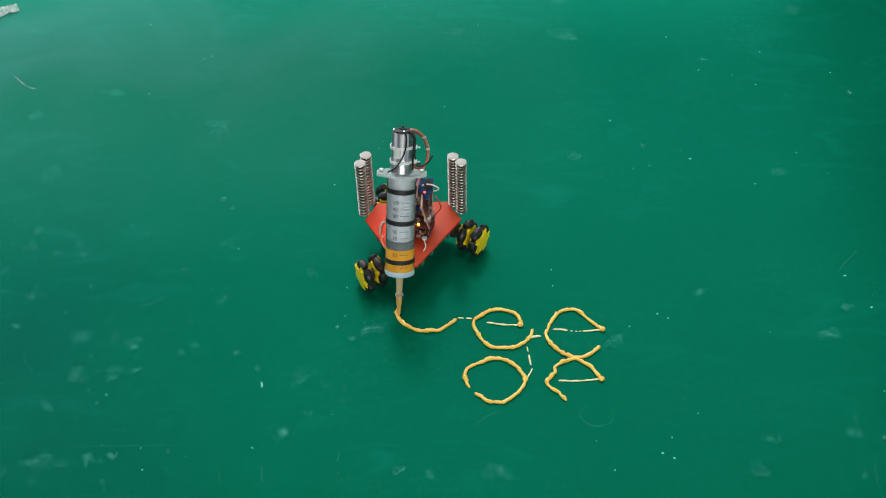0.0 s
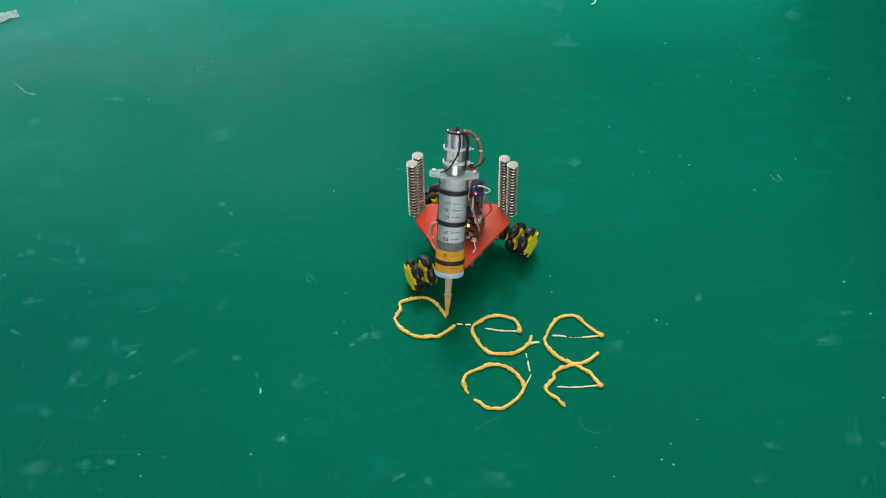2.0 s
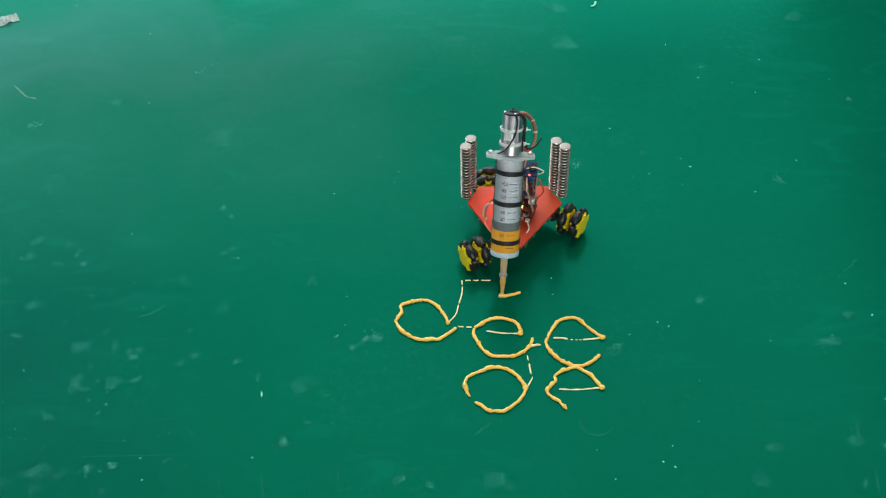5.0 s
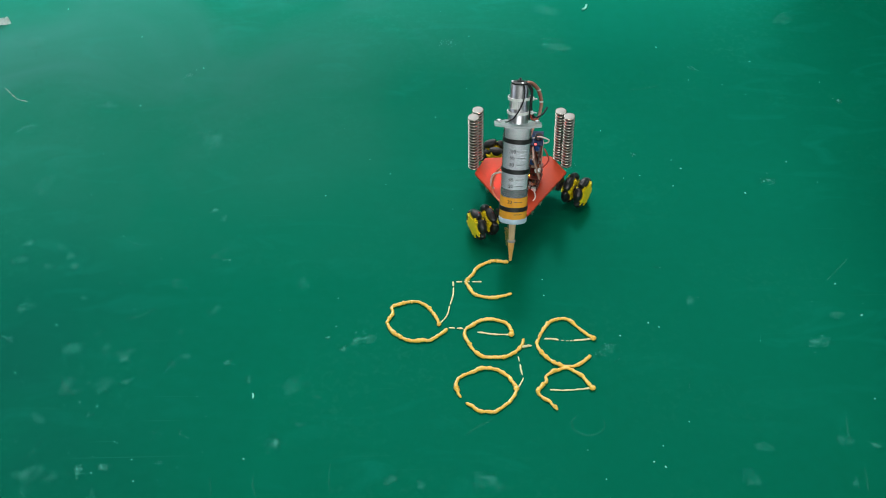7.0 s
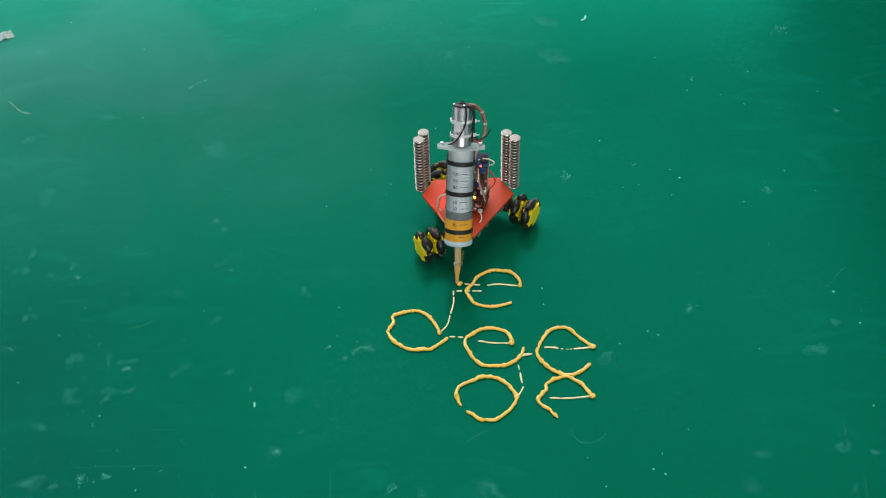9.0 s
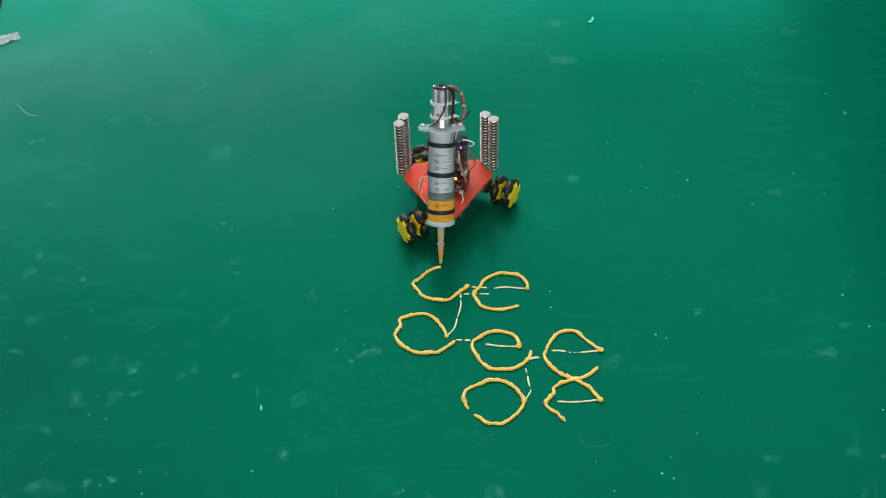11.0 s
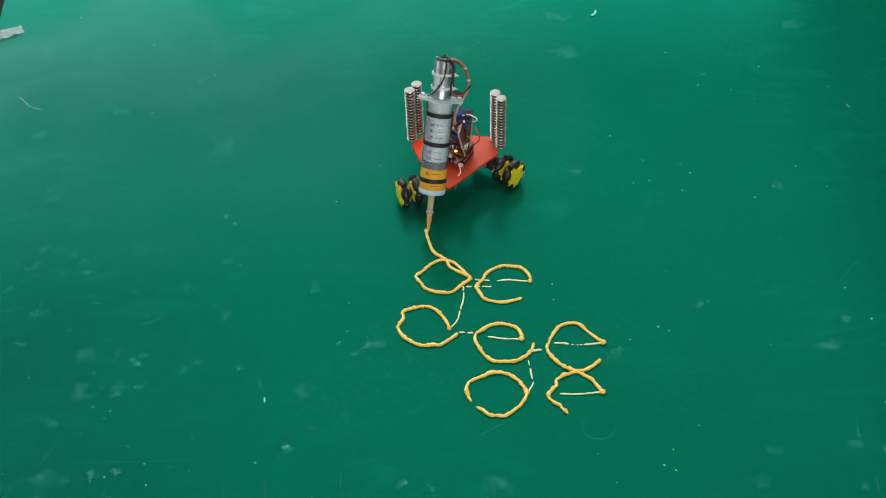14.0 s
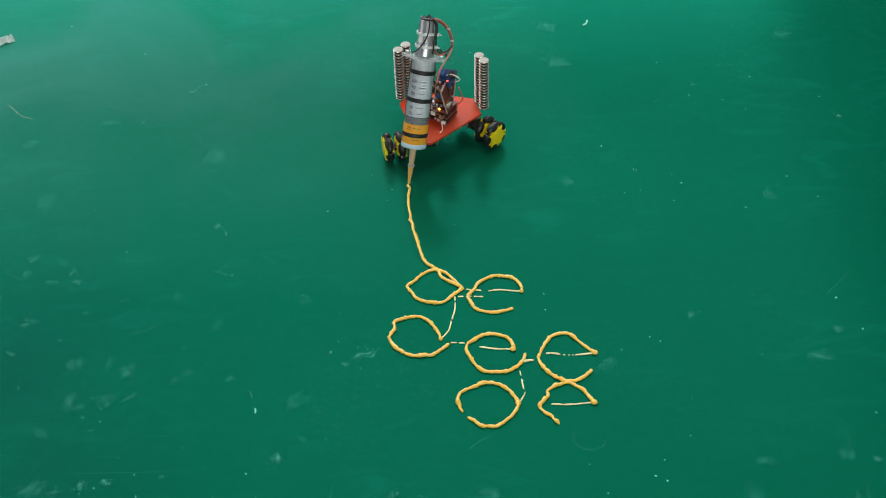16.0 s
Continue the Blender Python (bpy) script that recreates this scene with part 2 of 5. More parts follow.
LED_STRONG = glowing("strong_red_led", (1.0, 0.03, 0.025), 220)
LED_AMBER = glowing("amber_led", (1.0, 0.55, 0.06), 5)


# ---------------------------------------------------------------- mesh helpers
def part(name, bm, mat, parent=None, label="", m=None, smooth=40):
    """Links a bmesh as one mesh object, under a thing or a part if one is given."""
    me = bpy.data.meshes.new(name)
    bm.to_mesh(me)
    bm.free()
    me.materials.append(mat)
    if smooth:
        me.shade_smooth()
        me.set_sharp_from_angle(angle=radians(smooth))
    ob = new(name, me)
    ob.parent = parent
    if m is not None:
        ob.matrix_basis = m
    if label:
        ob["label"] = label
    return ob


def again(ob, parent, m):
    """The same mesh once more, as an object of its own."""
    o = new(ob.name.split(".")[0], ob.data)
    o.parent, o.matrix_basis = parent, m
    return o


def box(bm, size, m=Matrix(), bevel=0.0, seg=2):
    r = bmesh.ops.create_cube(bm, size=1, matrix=m @ Matrix.Diagonal((*size, 1)))
    if bevel:
        edges = list({e for v in r["verts"] for e in v.link_edges})
        bmesh.ops.bevel(bm, geom=edges, offset=bevel, segments=seg, affect="EDGES", profile=0.5)
    return bm


def lathe(bm, profile, seg=32, m=Matrix(), close=True):
    """Turns (radius, height) pairs about z."""
    rings = []
    for r, z in profile:
        rings.append([bm.verts.new(m @ Vector((r * math.cos(a), r * math.sin(a), z)))
                      for a in (2 * math.pi * i / seg for i in range(seg))])
    for lo, hi in zip(rings, rings[1:]):
        for i in range(seg):
            bm.faces.new((lo[i], lo[(i + 1) % seg], hi[(i + 1) % seg], hi[i]))
    if close:
        bm.faces.new(rings[0][::-1])
        bm.faces.new(rings[-1])
    return bm


def tube(bm, points, radius, seg=8, radii=None):
    """A round tube along points, closed at its ends."""
    pts = [Vector(p) for p in points]
    side = None
    rings = []
    for i, p in enumerate(pts):
        way = (pts[min(i + 1, len(pts) - 1)] - pts[max(i - 1, 0)]).normalized()
        if side is None:
            side = way.orthogonal().normalized()
        side = (side - way * side.dot(way)).normalized()
        up = way.cross(side)
        r = radii[i] if radii else radius
        rings.append([bm.verts.new(p + r * (side * math.cos(a) + up * math.sin(a)))
                      for a in (2 * math.pi * k / seg for k in range(seg))])
    for lo, hi in zip(rings, rings[1:]):
        for i in range(seg):
            bm.faces.new((lo[i], lo[(i + 1) % seg], hi[(i + 1) % seg], hi[i]))
    bm.faces.new(rings[0][::-1])
    bm.faces.new(rings[-1])
    return bm


def spline(points, steps=8):
    """A smooth curve through points."""
    p = [Vector(q) for q in points]
    p = [2 * p[0] - p[1], *p, 2 * p[-1] - p[-2]]
    out = []
    for a, b, c, d in zip(p, p[1:], p[2:], p[3:]):
        for k in range(steps):
            u = k / steps
            out.append(0.5 * (2 * b + (c - a) * u + (2 * a - 5 * b + 4 * c - d) * u * u + (3 * b - a - 3 * c + d) * u ** 3))
    return out + [p[-2]]


def evenly(points, step):
    """Points at equal steps along a polyline, ends kept."""
    pts = [Vector(q) for q in points]
    run = [0.0]
    for a, b in zip(pts, pts[1:]):
        run.append(run[-1] + (b - a).length)
    n = max(2, round(run[-1] / step) + 1)
    out, k = [], 0
    for i in range(n):
        s = run[-1] * i / (n - 1)
        while k < len(run) - 2 and run[k + 1] < s:
            k += 1
        u = (s - run[k]) / max(run[k + 1] - run[k], 1e-9)
        out.append(pts[k].lerp(pts[k + 1], min(1, max(0, u))))
    return out


def empty(name, m=Matrix()):
    ob = new(name)
    ob.empty_display_size = 0.02
    ob.matrix_basis = m
    return ob


# ---------------------------------------------------------------- the room
def setting():
    edge = 0.004
    bm = bmesh.new()
    box(bm, (X1 - X0, Y1 - Y0, 0.10), pose(0, (Y0 + Y1) / 2, -0.054 - edge))
    tagged(part("subfloor", bm, DARK_FLOOR, smooth=0), "dark bare floor beside the green sheet", "floor", kind="structure")
    # green sheet: its left edge runs slightly askew
    bm = bmesh.new()
    outline = [(-0.165, Y0), (X1, Y0), (X1, Y1), (-1.265, Y1)]
    low = [bm.verts.new((x, y, -edge)) for x, y in outline]
    top = [bm.verts.new((x, y, 0)) for x, y in outline]
    bm.faces.new(low[::-1])
    bm.faces.new(top)
    for i in range(4):
        bm.faces.new((low[i], low[(i + 1) % 4], top[(i + 1) % 4], top[i]))
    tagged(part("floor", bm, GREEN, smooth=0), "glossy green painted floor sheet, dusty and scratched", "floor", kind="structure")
    t = 0.2

    def wall(name, boxes):
        bm = bmesh.new()
        for size, m in boxes:
            box(bm, size, m)
        tagged(part(name, bm, WALL, smooth=0), "plain off-white painted wall", "wall", kind="structure")

    cy, w, d = (Y0 + Y1) / 2, X1 - X0, Y1 - Y0

    def pierced(a0, a1, b0, b1, z0, z1, place):
        return [place(a0, b0, 0, HIGH), place(b1, a1, 0, HIGH), place(b0, b1, 0, z0), place(b0, b1, z1, HIGH)]

    def along_x(a, b, lo, hi):
        return ((b - a, t, hi - lo), pose((a + b) / 2, Y1 + t / 2, (lo + hi) / 2))

    def along_y(a, b, lo, hi):
        return ((t, b - a, hi - lo), pose(X0 - t / 2, (a + b) / 2, (lo + hi) / 2))

    def along_x_near(a, b, lo, hi):
        return ((b - a, t, hi - lo), pose((a + b) / 2, Y0 - t / 2, (lo + hi) / 2))

    # south, east and west openings are made up for the fill lamps
    wall("wall_south", pierced(X0, X1, -1.1, 1.9, 0.95, 2.55, along_x_near))
    wall("wall_north", pierced(X0, X1, -3.9, 1.8, 1.4, 2.7, along_x))
    def along_y_far(a, b, lo, hi):
        return ((t, b - a, hi - lo), pose(X1 + t / 2, (a + b) / 2, (lo + hi) / 2))

    wall("wall_east", pierced(Y0, Y1, -1.2, 2.4, 0.95, 2.55, along_y_far))
    wall("wall_west", pierced(Y0, Y1, -1.2, 2.4, 0.95, 2.55, along_y))
    bm = bmesh.new()
    x0, x1, y0, y1 = ROOF
    for a, b, c, e in ((X0 - t, x0, Y0 - t, Y1 + t), (x1, X1 + t, Y0 - t, Y1 + t), (x0, x1, Y0 - t, y0), (x0, x1, y1, Y1 + t)):
        box(bm, (b - a, e - c, t), pose((a + b) / 2, (c + e) / 2, HIGH + t / 2))
    tagged(part("ceiling", bm, CEIL, smooth=0), "plain white ceiling with an opening added for overhead light", "ceiling", kind="structure")


setting()


# ---------------------------------------------------------------- the robot's way over the floor
# seconds, place and heading of the robot on the floor
ROBOT_ROWS = [
    (0, -0.0645, 1.1163, 1.2), (0.1, -0.0651, 1.1220, 1.2), (0.2, -0.0634, 1.1274, 1.3), (0.3, -0.0608, 1.1328, 1.3),
    (0.4, -0.0600, 1.1385, 1.3), (0.5, -0.0614, 1.1444, 1.3), (0.6, -0.0569, 1.1490, 1.2), (0.7, -0.0511, 1.1527, 0.9),
    (0.8, -0.0445, 1.1556, 0.5), (0.9, -0.0380, 1.1579, 0.1), (1, -0.0317, 1.1595, -0.3), (1.1, -0.0255, 1.1581, -0.7),
    (1.2, -0.0195, 1.1562, -1.2), (1.3, -0.0139, 1.1537, -1.6), (1.4, -0.0092, 1.1507, -2.0), (1.5, -0.0052, 1.1474, -2.1),
    (1.6, -0.0031, 1.1436, -2.0), (1.7, -0.0016, 1.1395, -1.8), (1.8, -0.0006, 1.1350, -1.5), (1.9, 0.0003, 1.1298, -1.1),
    (2, 0.0011, 1.1240, -0.8), (2.1, 0.0026, 1.1208, -0.5), (2.2, 0.0058, 1.1254, -0.1), (2.3, 0.0087, 1.1348, 0.3),
    (2.4, 0.0100, 1.1448, 0.6), (2.5, 0.0112, 1.1542, 0.7), (2.6, 0.0130, 1.1628, 0.5), (2.7, 0.0147, 1.1717, -0.1),
    (2.8, 0.0158, 1.1805, -0.8), (2.9, 0.0170, 1.1886, -1.4), (3, 0.0186, 1.1957, -1.7), (3.1, 0.0234, 1.1952, -1.3),
    (3.2, 0.0276, 1.1948, -0.6), (3.3, 0.0316, 1.1943, 0.4), (3.4, 0.0363, 1.1937, 1.2), (3.5, 0.0421, 1.1929, 1.5),
    (3.6, 0.0521, 1.1917, 1.3), (3.7, 0.0636, 1.1903, 0.7), (3.8, 0.0760, 1.1889, 0.0), (3.9, 0.0877, 1.1876, -0.5),
    (4, 0.0981, 1.1867, -0.8), (4.1, 0.1053, 1.1849, -0.8), (4.2, 0.1097, 1.1808, -0.8), (4.3, 0.1092, 1.1753, -0.7),
    (4.4, 0.1047, 1.1709, -0.7), (4.5, 0.0987, 1.1682, -0.6), (4.6, 0.0924, 1.1664, -0.6), (4.7, 0.0862, 1.1649, -0.5),
    (4.8, 0.0801, 1.1634, -0.4), (4.9, 0.0740, 1.1623, -0.3), (5, 0.0679, 1.1617, -0.2), (5.1, 0.0618, 1.1622, -0.1),
    (5.2, 0.0557, 1.1635, -0.0), (5.3, 0.0496, 1.1654, 0.1), (5.4, 0.0437, 1.1679, 0.2), (5.5, 0.0386, 1.1716, 0.4),
    (5.6, 0.0348, 1.1767, 0.5), (5.7, 0.0317, 1.1826, 0.7), (5.8, 0.0287, 1.1886, 0.8), (5.9, 0.0275, 1.1947, 1.0),
    (6, 0.0296, 1.2005, 1.2), (6.1, 0.0330, 1.2064, 1.4), (6.2, 0.0361, 1.2129, 1.6), (6.3, 0.0395, 1.2195, 1.8),
    (6.4, 0.0478, 1.2238, 2.2), (6.5, 0.0566, 1.2273, 2.5), (6.6, 0.0644, 1.2280, 2.3), (6.7, 0.0719, 1.2277, 1.8),
    (6.8, 0.0789, 1.2266, 1.3), (6.9, 0.0851, 1.2255, 0.8), (7, 0.0905, 1.2242, 0.6), (7.1, 0.0937, 1.2214, 0.7),
    (7.2, 0.0960, 1.2179, 0.8), (7.3, 0.0974, 1.2136, 0.9), (7.4, 0.0987, 1.2089, 1.1), (7.5, 0.1002, 1.2038, 1.1),
    (7.6, 0.1006, 1.1994, 0.9), (7.7, 0.0973, 1.1983, 0.2), (7.8, 0.0915, 1.2000, -0.6), (7.9, 0.0848, 1.2022, -1.3),
    (8, 0.0774, 1.2037, -1.7), (8.1, 0.0675, 1.2022, -1.8), (8.2, 0.0568, 1.2016, -1.8), (8.3, 0.0463, 1.2019, -1.9),
    (8.4, 0.0380, 1.2028, -2.0), (8.5, 0.0323, 1.2041, -2.0), (8.6, 0.0298, 1.2036, -1.6), (8.7, 0.0270, 1.2033, -0.9),
    (8.8, 0.0242, 1.2031, 0.1), (8.9, 0.0215, 1.2027, 0.8), (9, 0.0191, 1.2020, 1.2), (9.1, 0.0139, 1.1996, 0.6),
    (9.2, 0.0080, 1.1966, 0.0), (9.3, 0.0032, 1.1917, 0.0), (9.4, -0.0022, 1.1875, 0.1), (9.5, -0.0086, 1.1853, 0.2),
    (9.6, -0.0159, 1.1855, 0.4), (9.7, -0.0233, 1.1870, 0.6), (9.8, -0.0305, 1.1896, 0.8), (9.9, -0.0369, 1.1937, 1.0),
    (10, -0.0416, 1.1996, 1.2), (10.1, -0.0455, 1.2061, 1.5), (10.2, -0.0484, 1.2126, 1.8), (10.3, -0.0476, 1.2183, 2.0),
    (10.4, -0.0435, 1.2234, 2.3), (10.5, -0.0389, 1.2284, 2.6), (10.6, -0.0348, 1.2335, 2.8), (10.7, -0.0305, 1.2379, 3.1),
    (10.8, -0.0260, 1.2415, 3.3), (10.9, -0.0214, 1.2439, 3.4), (11, -0.0168, 1.2450, 3.6), (11.1, -0.0127, 1.2448, 3.7),
    (11.2, -0.0093, 1.2439, 3.8), (11.3, -0.0064, 1.2428, 3.8), (11.4, -0.0029, 1.2397, 3.1), (11.5, 0.0005, 1.2365, 2.2),
    (11.6, 0.0051, 1.2301, 1.9), (11.7, 0.0089, 1.2247, 1.7), (11.8, 0.0120, 1.2204, 1.5), (11.9, 0.0144, 1.2169, 1.4),
    (12, 0.0163, 1.2142, 1.3), (12.1, 0.0177, 1.2123, 1.2), (12.2, 0.0186, 1.2110, 1.1), (12.3, 0.0192, 1.2102, 1.1),
    (12.4, 0.0194, 1.2099, 1.1), (12.5, 0.0195, 1.2098, 1.1), (12.6, 0.0242, 1.2071, 0.1), (12.7, 0.0243, 1.2093, -2.0),
    (12.8, 0.0218, 1.2143, -4.4), (12.9, 0.0194, 1.2203, -6.6), (13, 0.0180, 1.2274, -7.7), (13.1, 0.0160, 1.2341, -8.1),
    (13.2, 0.0122, 1.2396, -8.5), (13.3, 0.0076, 1.2445, -8.7), (13.4, 0.0039, 1.2501, -8.9), (13.5, 0.0012, 1.2564, -8.9),
    (13.6, -0.0007, 1.2630, -9.0), (13.7, -0.0027, 1.2694, -9.0), (13.8, -0.0046, 1.2758, -9.0), (13.9, -0.0063, 1.2822, -9.0),
    (14, -0.0080, 1.2886, -9.0), (14.1, -0.0100, 1.2953, -8.9), (14.2, -0.0122, 1.3019, -8.8), (14.3, -0.0142, 1.3085, -8.7),
    (14.4, -0.0157, 1.3151, -8.7), (14.5, -0.0163, 1.3216, -8.6), (14.6, -0.0185, 1.3273, -8.7), (14.7, -0.0197, 1.3327, -8.8),
    (14.8, -0.0192, 1.3380, -8.9), (14.9, -0.0190, 1.3437, -9.1), (15, -0.0197, 1.3499, -9.2), (15.1, -0.0201, 1.3570, -9.4),
    (15.2, -0.0197, 1.3645, -9.8), (15.3, -0.0187, 1.3720, -10.3), (15.4, -0.0175, 1.3788, -10.6), (15.5, -0.0161, 1.3848, -11.0),
    (15.6, -0.0144, 1.3892, -11.4), (15.7, -0.0132, 1.3933, -11.7), (15.8, -0.0129, 1.3972, -12.1), (15.9, -0.0138, 1.4006, -12.5),
    (16, -0.0155, 1.4038, -12.8),
]


def robot_at(t):
    """The robot's pose between its rows."""
    k = min(int(t * 10), len(ROBOT_ROWS) - 2)
    a, b = ROBOT_ROWS[k], ROBOT_ROWS[k + 1]
    u = min(1.0, max(0.0, (t - a[0]) / (b[0] - a[0])))
    x, y, r = (p + (q - p) * u for p, q in zip(a[1:], b[1:]))
    return pose(x, y, 0, 0, 0, r)


TIP = Vector((-0.0194, -0.1368, 0.0012))
HEAD = Vector((-0.0060, -0.0391, 0.2155))


def leaning():
    """Space of the syringe in the robot: origin at the nozzle's tip, z up along the barrel."""
    z = (HEAD - TIP).normalized()
    x = (Vector((1, 0, 0)) - z * z.x).normalized()
    y = z.cross(x)
    return Matrix.Translation(TIP) @ Matrix((x, y, z)).transposed().to_4x4()


LEAN = leaning()
PLATE_Z = 0.0475
WHEEL_R = 0.0220
# centre of each wheel in the robot and the way its axle points
WHEELS = [((0.0775, -0.0260), -33.0), ((-0.0545, -0.0845), 207.0), ((-0.0310, 0.0520), 85.0)]


def plate_outline():
    """A triangle with cut corners, clockwise from the back."""
    return [Vector(p) for p in ((-0.0460, 0.0170), (0.0440, 0.0170), (0.0620, -0.0170), (0.0050, -0.0985), (-0.0165, -0.0985), (-0.0615, -0.0140))]


def base_plate(robot):
    bm = bmesh.new()
    pts = plate_outline()
    face = bm.faces.new([bm.verts.new((p.x, p.y, PLATE_Z - 0.0035)) for p in pts][::-1])
    out = bmesh.ops.extrude_face_region(bm, geom=[face])
    bmesh.ops.translate(bm, verts=[v for v in out["geom"] if isinstance(v, bmesh.types.BMVert)], vec=(0, 0, 0.0035))
    bmesh.ops.recalc_face_normals(bm, faces=bm.faces)
    bmesh.ops.bevel(bm, geom=[e for e in bm.edges], offset=0.0006, segments=2, affect="EDGES")
    part("base_plate", bm, RED, robot, "red painted metal plate, a triangle with cut corners")
    bm = bmesh.new()
    lathe(bm, [(0.0012, -0.0085), (0.0016, -0.0080), (0.0016, -0.0040), (0.0028, -0.0038), (0.0028, 0)], 10)
    m = pose(0.0110, -0.0860, PLATE_Z - 0.0036)
    post = part("screw_end", bm, STEEL, robot, "silver screw end under the plate's edge", m)
    for x, y in ((0.0225, -0.0680), (0.0440, -0.0390), (-0.0450, -0.0400)):
        again(post, robot, pose(x, y, PLATE_Z - 0.0036))


def magnet_stack(robot, x, y, z1, first):
    """A pile of disc magnets with the gaps between them."""
    n, pitch = 18, (z1 - PLATE_Z) / 18
    bm = bmesh.new()
    lathe(bm, [(0.0056, 0.0002), (0.0056, z1 - PLATE_Z - 0.003)], 20)
    core = part("magnet_column", bm, GAP, robot, "stack of round nickel-plated magnets", m=pose(x, y, PLATE_Z))
    for i in range(n):
        m = pose(random.uniform(-2, 2) * 1e-4, random.uniform(-2, 2) * 1e-4, pitch * i, 0, 0, random.uniform(0, 360))
        if first is None:
            bm = bmesh.new()
            h = pitch - 0.0026
            lathe(bm, [(0.0064, 0), (0.0072, 0.0003), (0.0076, 0.0010), (0.0076, h - 0.0009), (0.0073, h - 0.0003), (0.0068, h)], 28)
            first = part("magnet", bm, NICKEL, core, m=m)
            # flat faces: overhead glare is toned down by a darker, rougher nickel
            first.data.materials.append(TONED_NICKEL)
            for face in first.data.polygons:
                if face.normal.z > 0.9:
                    face.material_index = 1
        else:
            again(first, core, m)
    return first


def omni_wheel(robot, place, heading, made):
    """A two-row wheel: yellow star hubs with black barrel rollers between their points."""
    a = radians(heading)
    n = Vector((math.cos(a), math.sin(a), 0))
    t = Vector((-n.y, n.x, 0))
    m = Matrix.Translation((*place, WHEEL_R)) @ Matrix((t, Vector((0, 0, 1)), n)).transposed().to_4x4()
    bm = bmesh.new()
    lathe(bm, [(0.0045, -0.0165), (0.0062, -0.0160), (0.0062, 0.0120), (0.0040, 0.0128)], 20)
    wheel = part("omni_wheel", bm, BLACK, robot, "two-row omni wheel, yellow hubs and black rollers", m)
    rows, count = (-0.0104, 0.0074), 5
    for r, zc in enumerate(rows):
        off = 36.0 * r
        hm = pose(0, 0, zc, 0 if r else 180, 0, off)
        if "hub" not in made:
            # pairs of pointed claws hold the rollers' pins
            bm = bmesh.new()
            pts = []
            for k in range(count):
                c = radians(72 * k + 36)
                for da, rr in ((-30, 0.0120), (-20, 0.0126), (-12, 0.0186), (-4, 0.0138), (4, 0.0138), (12, 0.0186), (20, 0.0126), (30, 0.0120)):
                    pts.append((rr, c + radians(da)))
            low = [bm.verts.new((q * math.cos(b), q * math.sin(b), -0.0066 if q < 0.016 else -0.0030)) for q, b in pts]
            top = [bm.verts.new((q * math.cos(b), q * math.sin(b), 0.0073 if q < 0.016 else 0.0062)) for q, b in pts]
            c0, c1 = bm.verts.new((0, 0, -0.0070)), bm.verts.new((0, 0, 0.0080))
            for i in range(len(pts)):
                j = (i + 1) % len(pts)
                bm.faces.new((low[i], low[j], top[j], top[i]))
                bm.faces.new((low[j], low[i], c0))
                bm.faces.new((top[i], top[j], c1))
            bmesh.ops.bevel(bm, geom=list(bm.edges), offset=0.00025, segments=1, affect="EDGES")
            made["hub"] = part("hub", bm, YELLOW, wheel, "yellow plastic hub with pointed claws", hm, smooth=30)
        else:
            again(made["hub"], wheel, hm)
        for k in range(count):
            rm = pose(0, 0, zc, 0, 0, off + 72 * k) @ pose(0.0157, 0, 0) @ pose(0, 0, 0, 90, 0, 0)
            if "roller" not in made:
                bm = bmesh.new()
                lathe(bm, [(0.0024, -0.0097), (0.0037, -0.0092), (0.0051, -0.0063), (0.0060, -0.0030), (0.0063, 0), (0.0060, 0.0030),
                           (0.0051, 0.0063), (0.0037, 0.0092), (0.0024, 0.0097)], 14)
                made["roller"] = part("roller", bm, BLACK, wheel, "black rubber barrel roller", rm)
            else:
                again(made["roller"], wheel, rm)
    return wheel, m, n, t


def wheel_motor(robot, place, heading):
    """Geared motor under the plate."""
    a = radians(heading)
    n = Vector((math.cos(a), math.sin(a), 0))
    m = Matrix.Translation((place[0] - n.x * 0.014, place[1] - n.y * 0.014, WHEEL_R)) @ pose(0, 0, 0, 0, 0, heading) @ pose(0, 0, 0, 0, -90, 0)
    bm = bmesh.new()
    lathe(bm, [(0.0030, -0.006), (0.0030, 0.010), (0.0090, 0.0105), (0.0104, 0.012), (0.0104, 0.028), (0.0098, 0.029), (0.0098, 0.048), (0.0085, 0.050)], 24, m)
    part("wheel_motor", bm, GAP, robot, "dark metal geared motor under the plate")


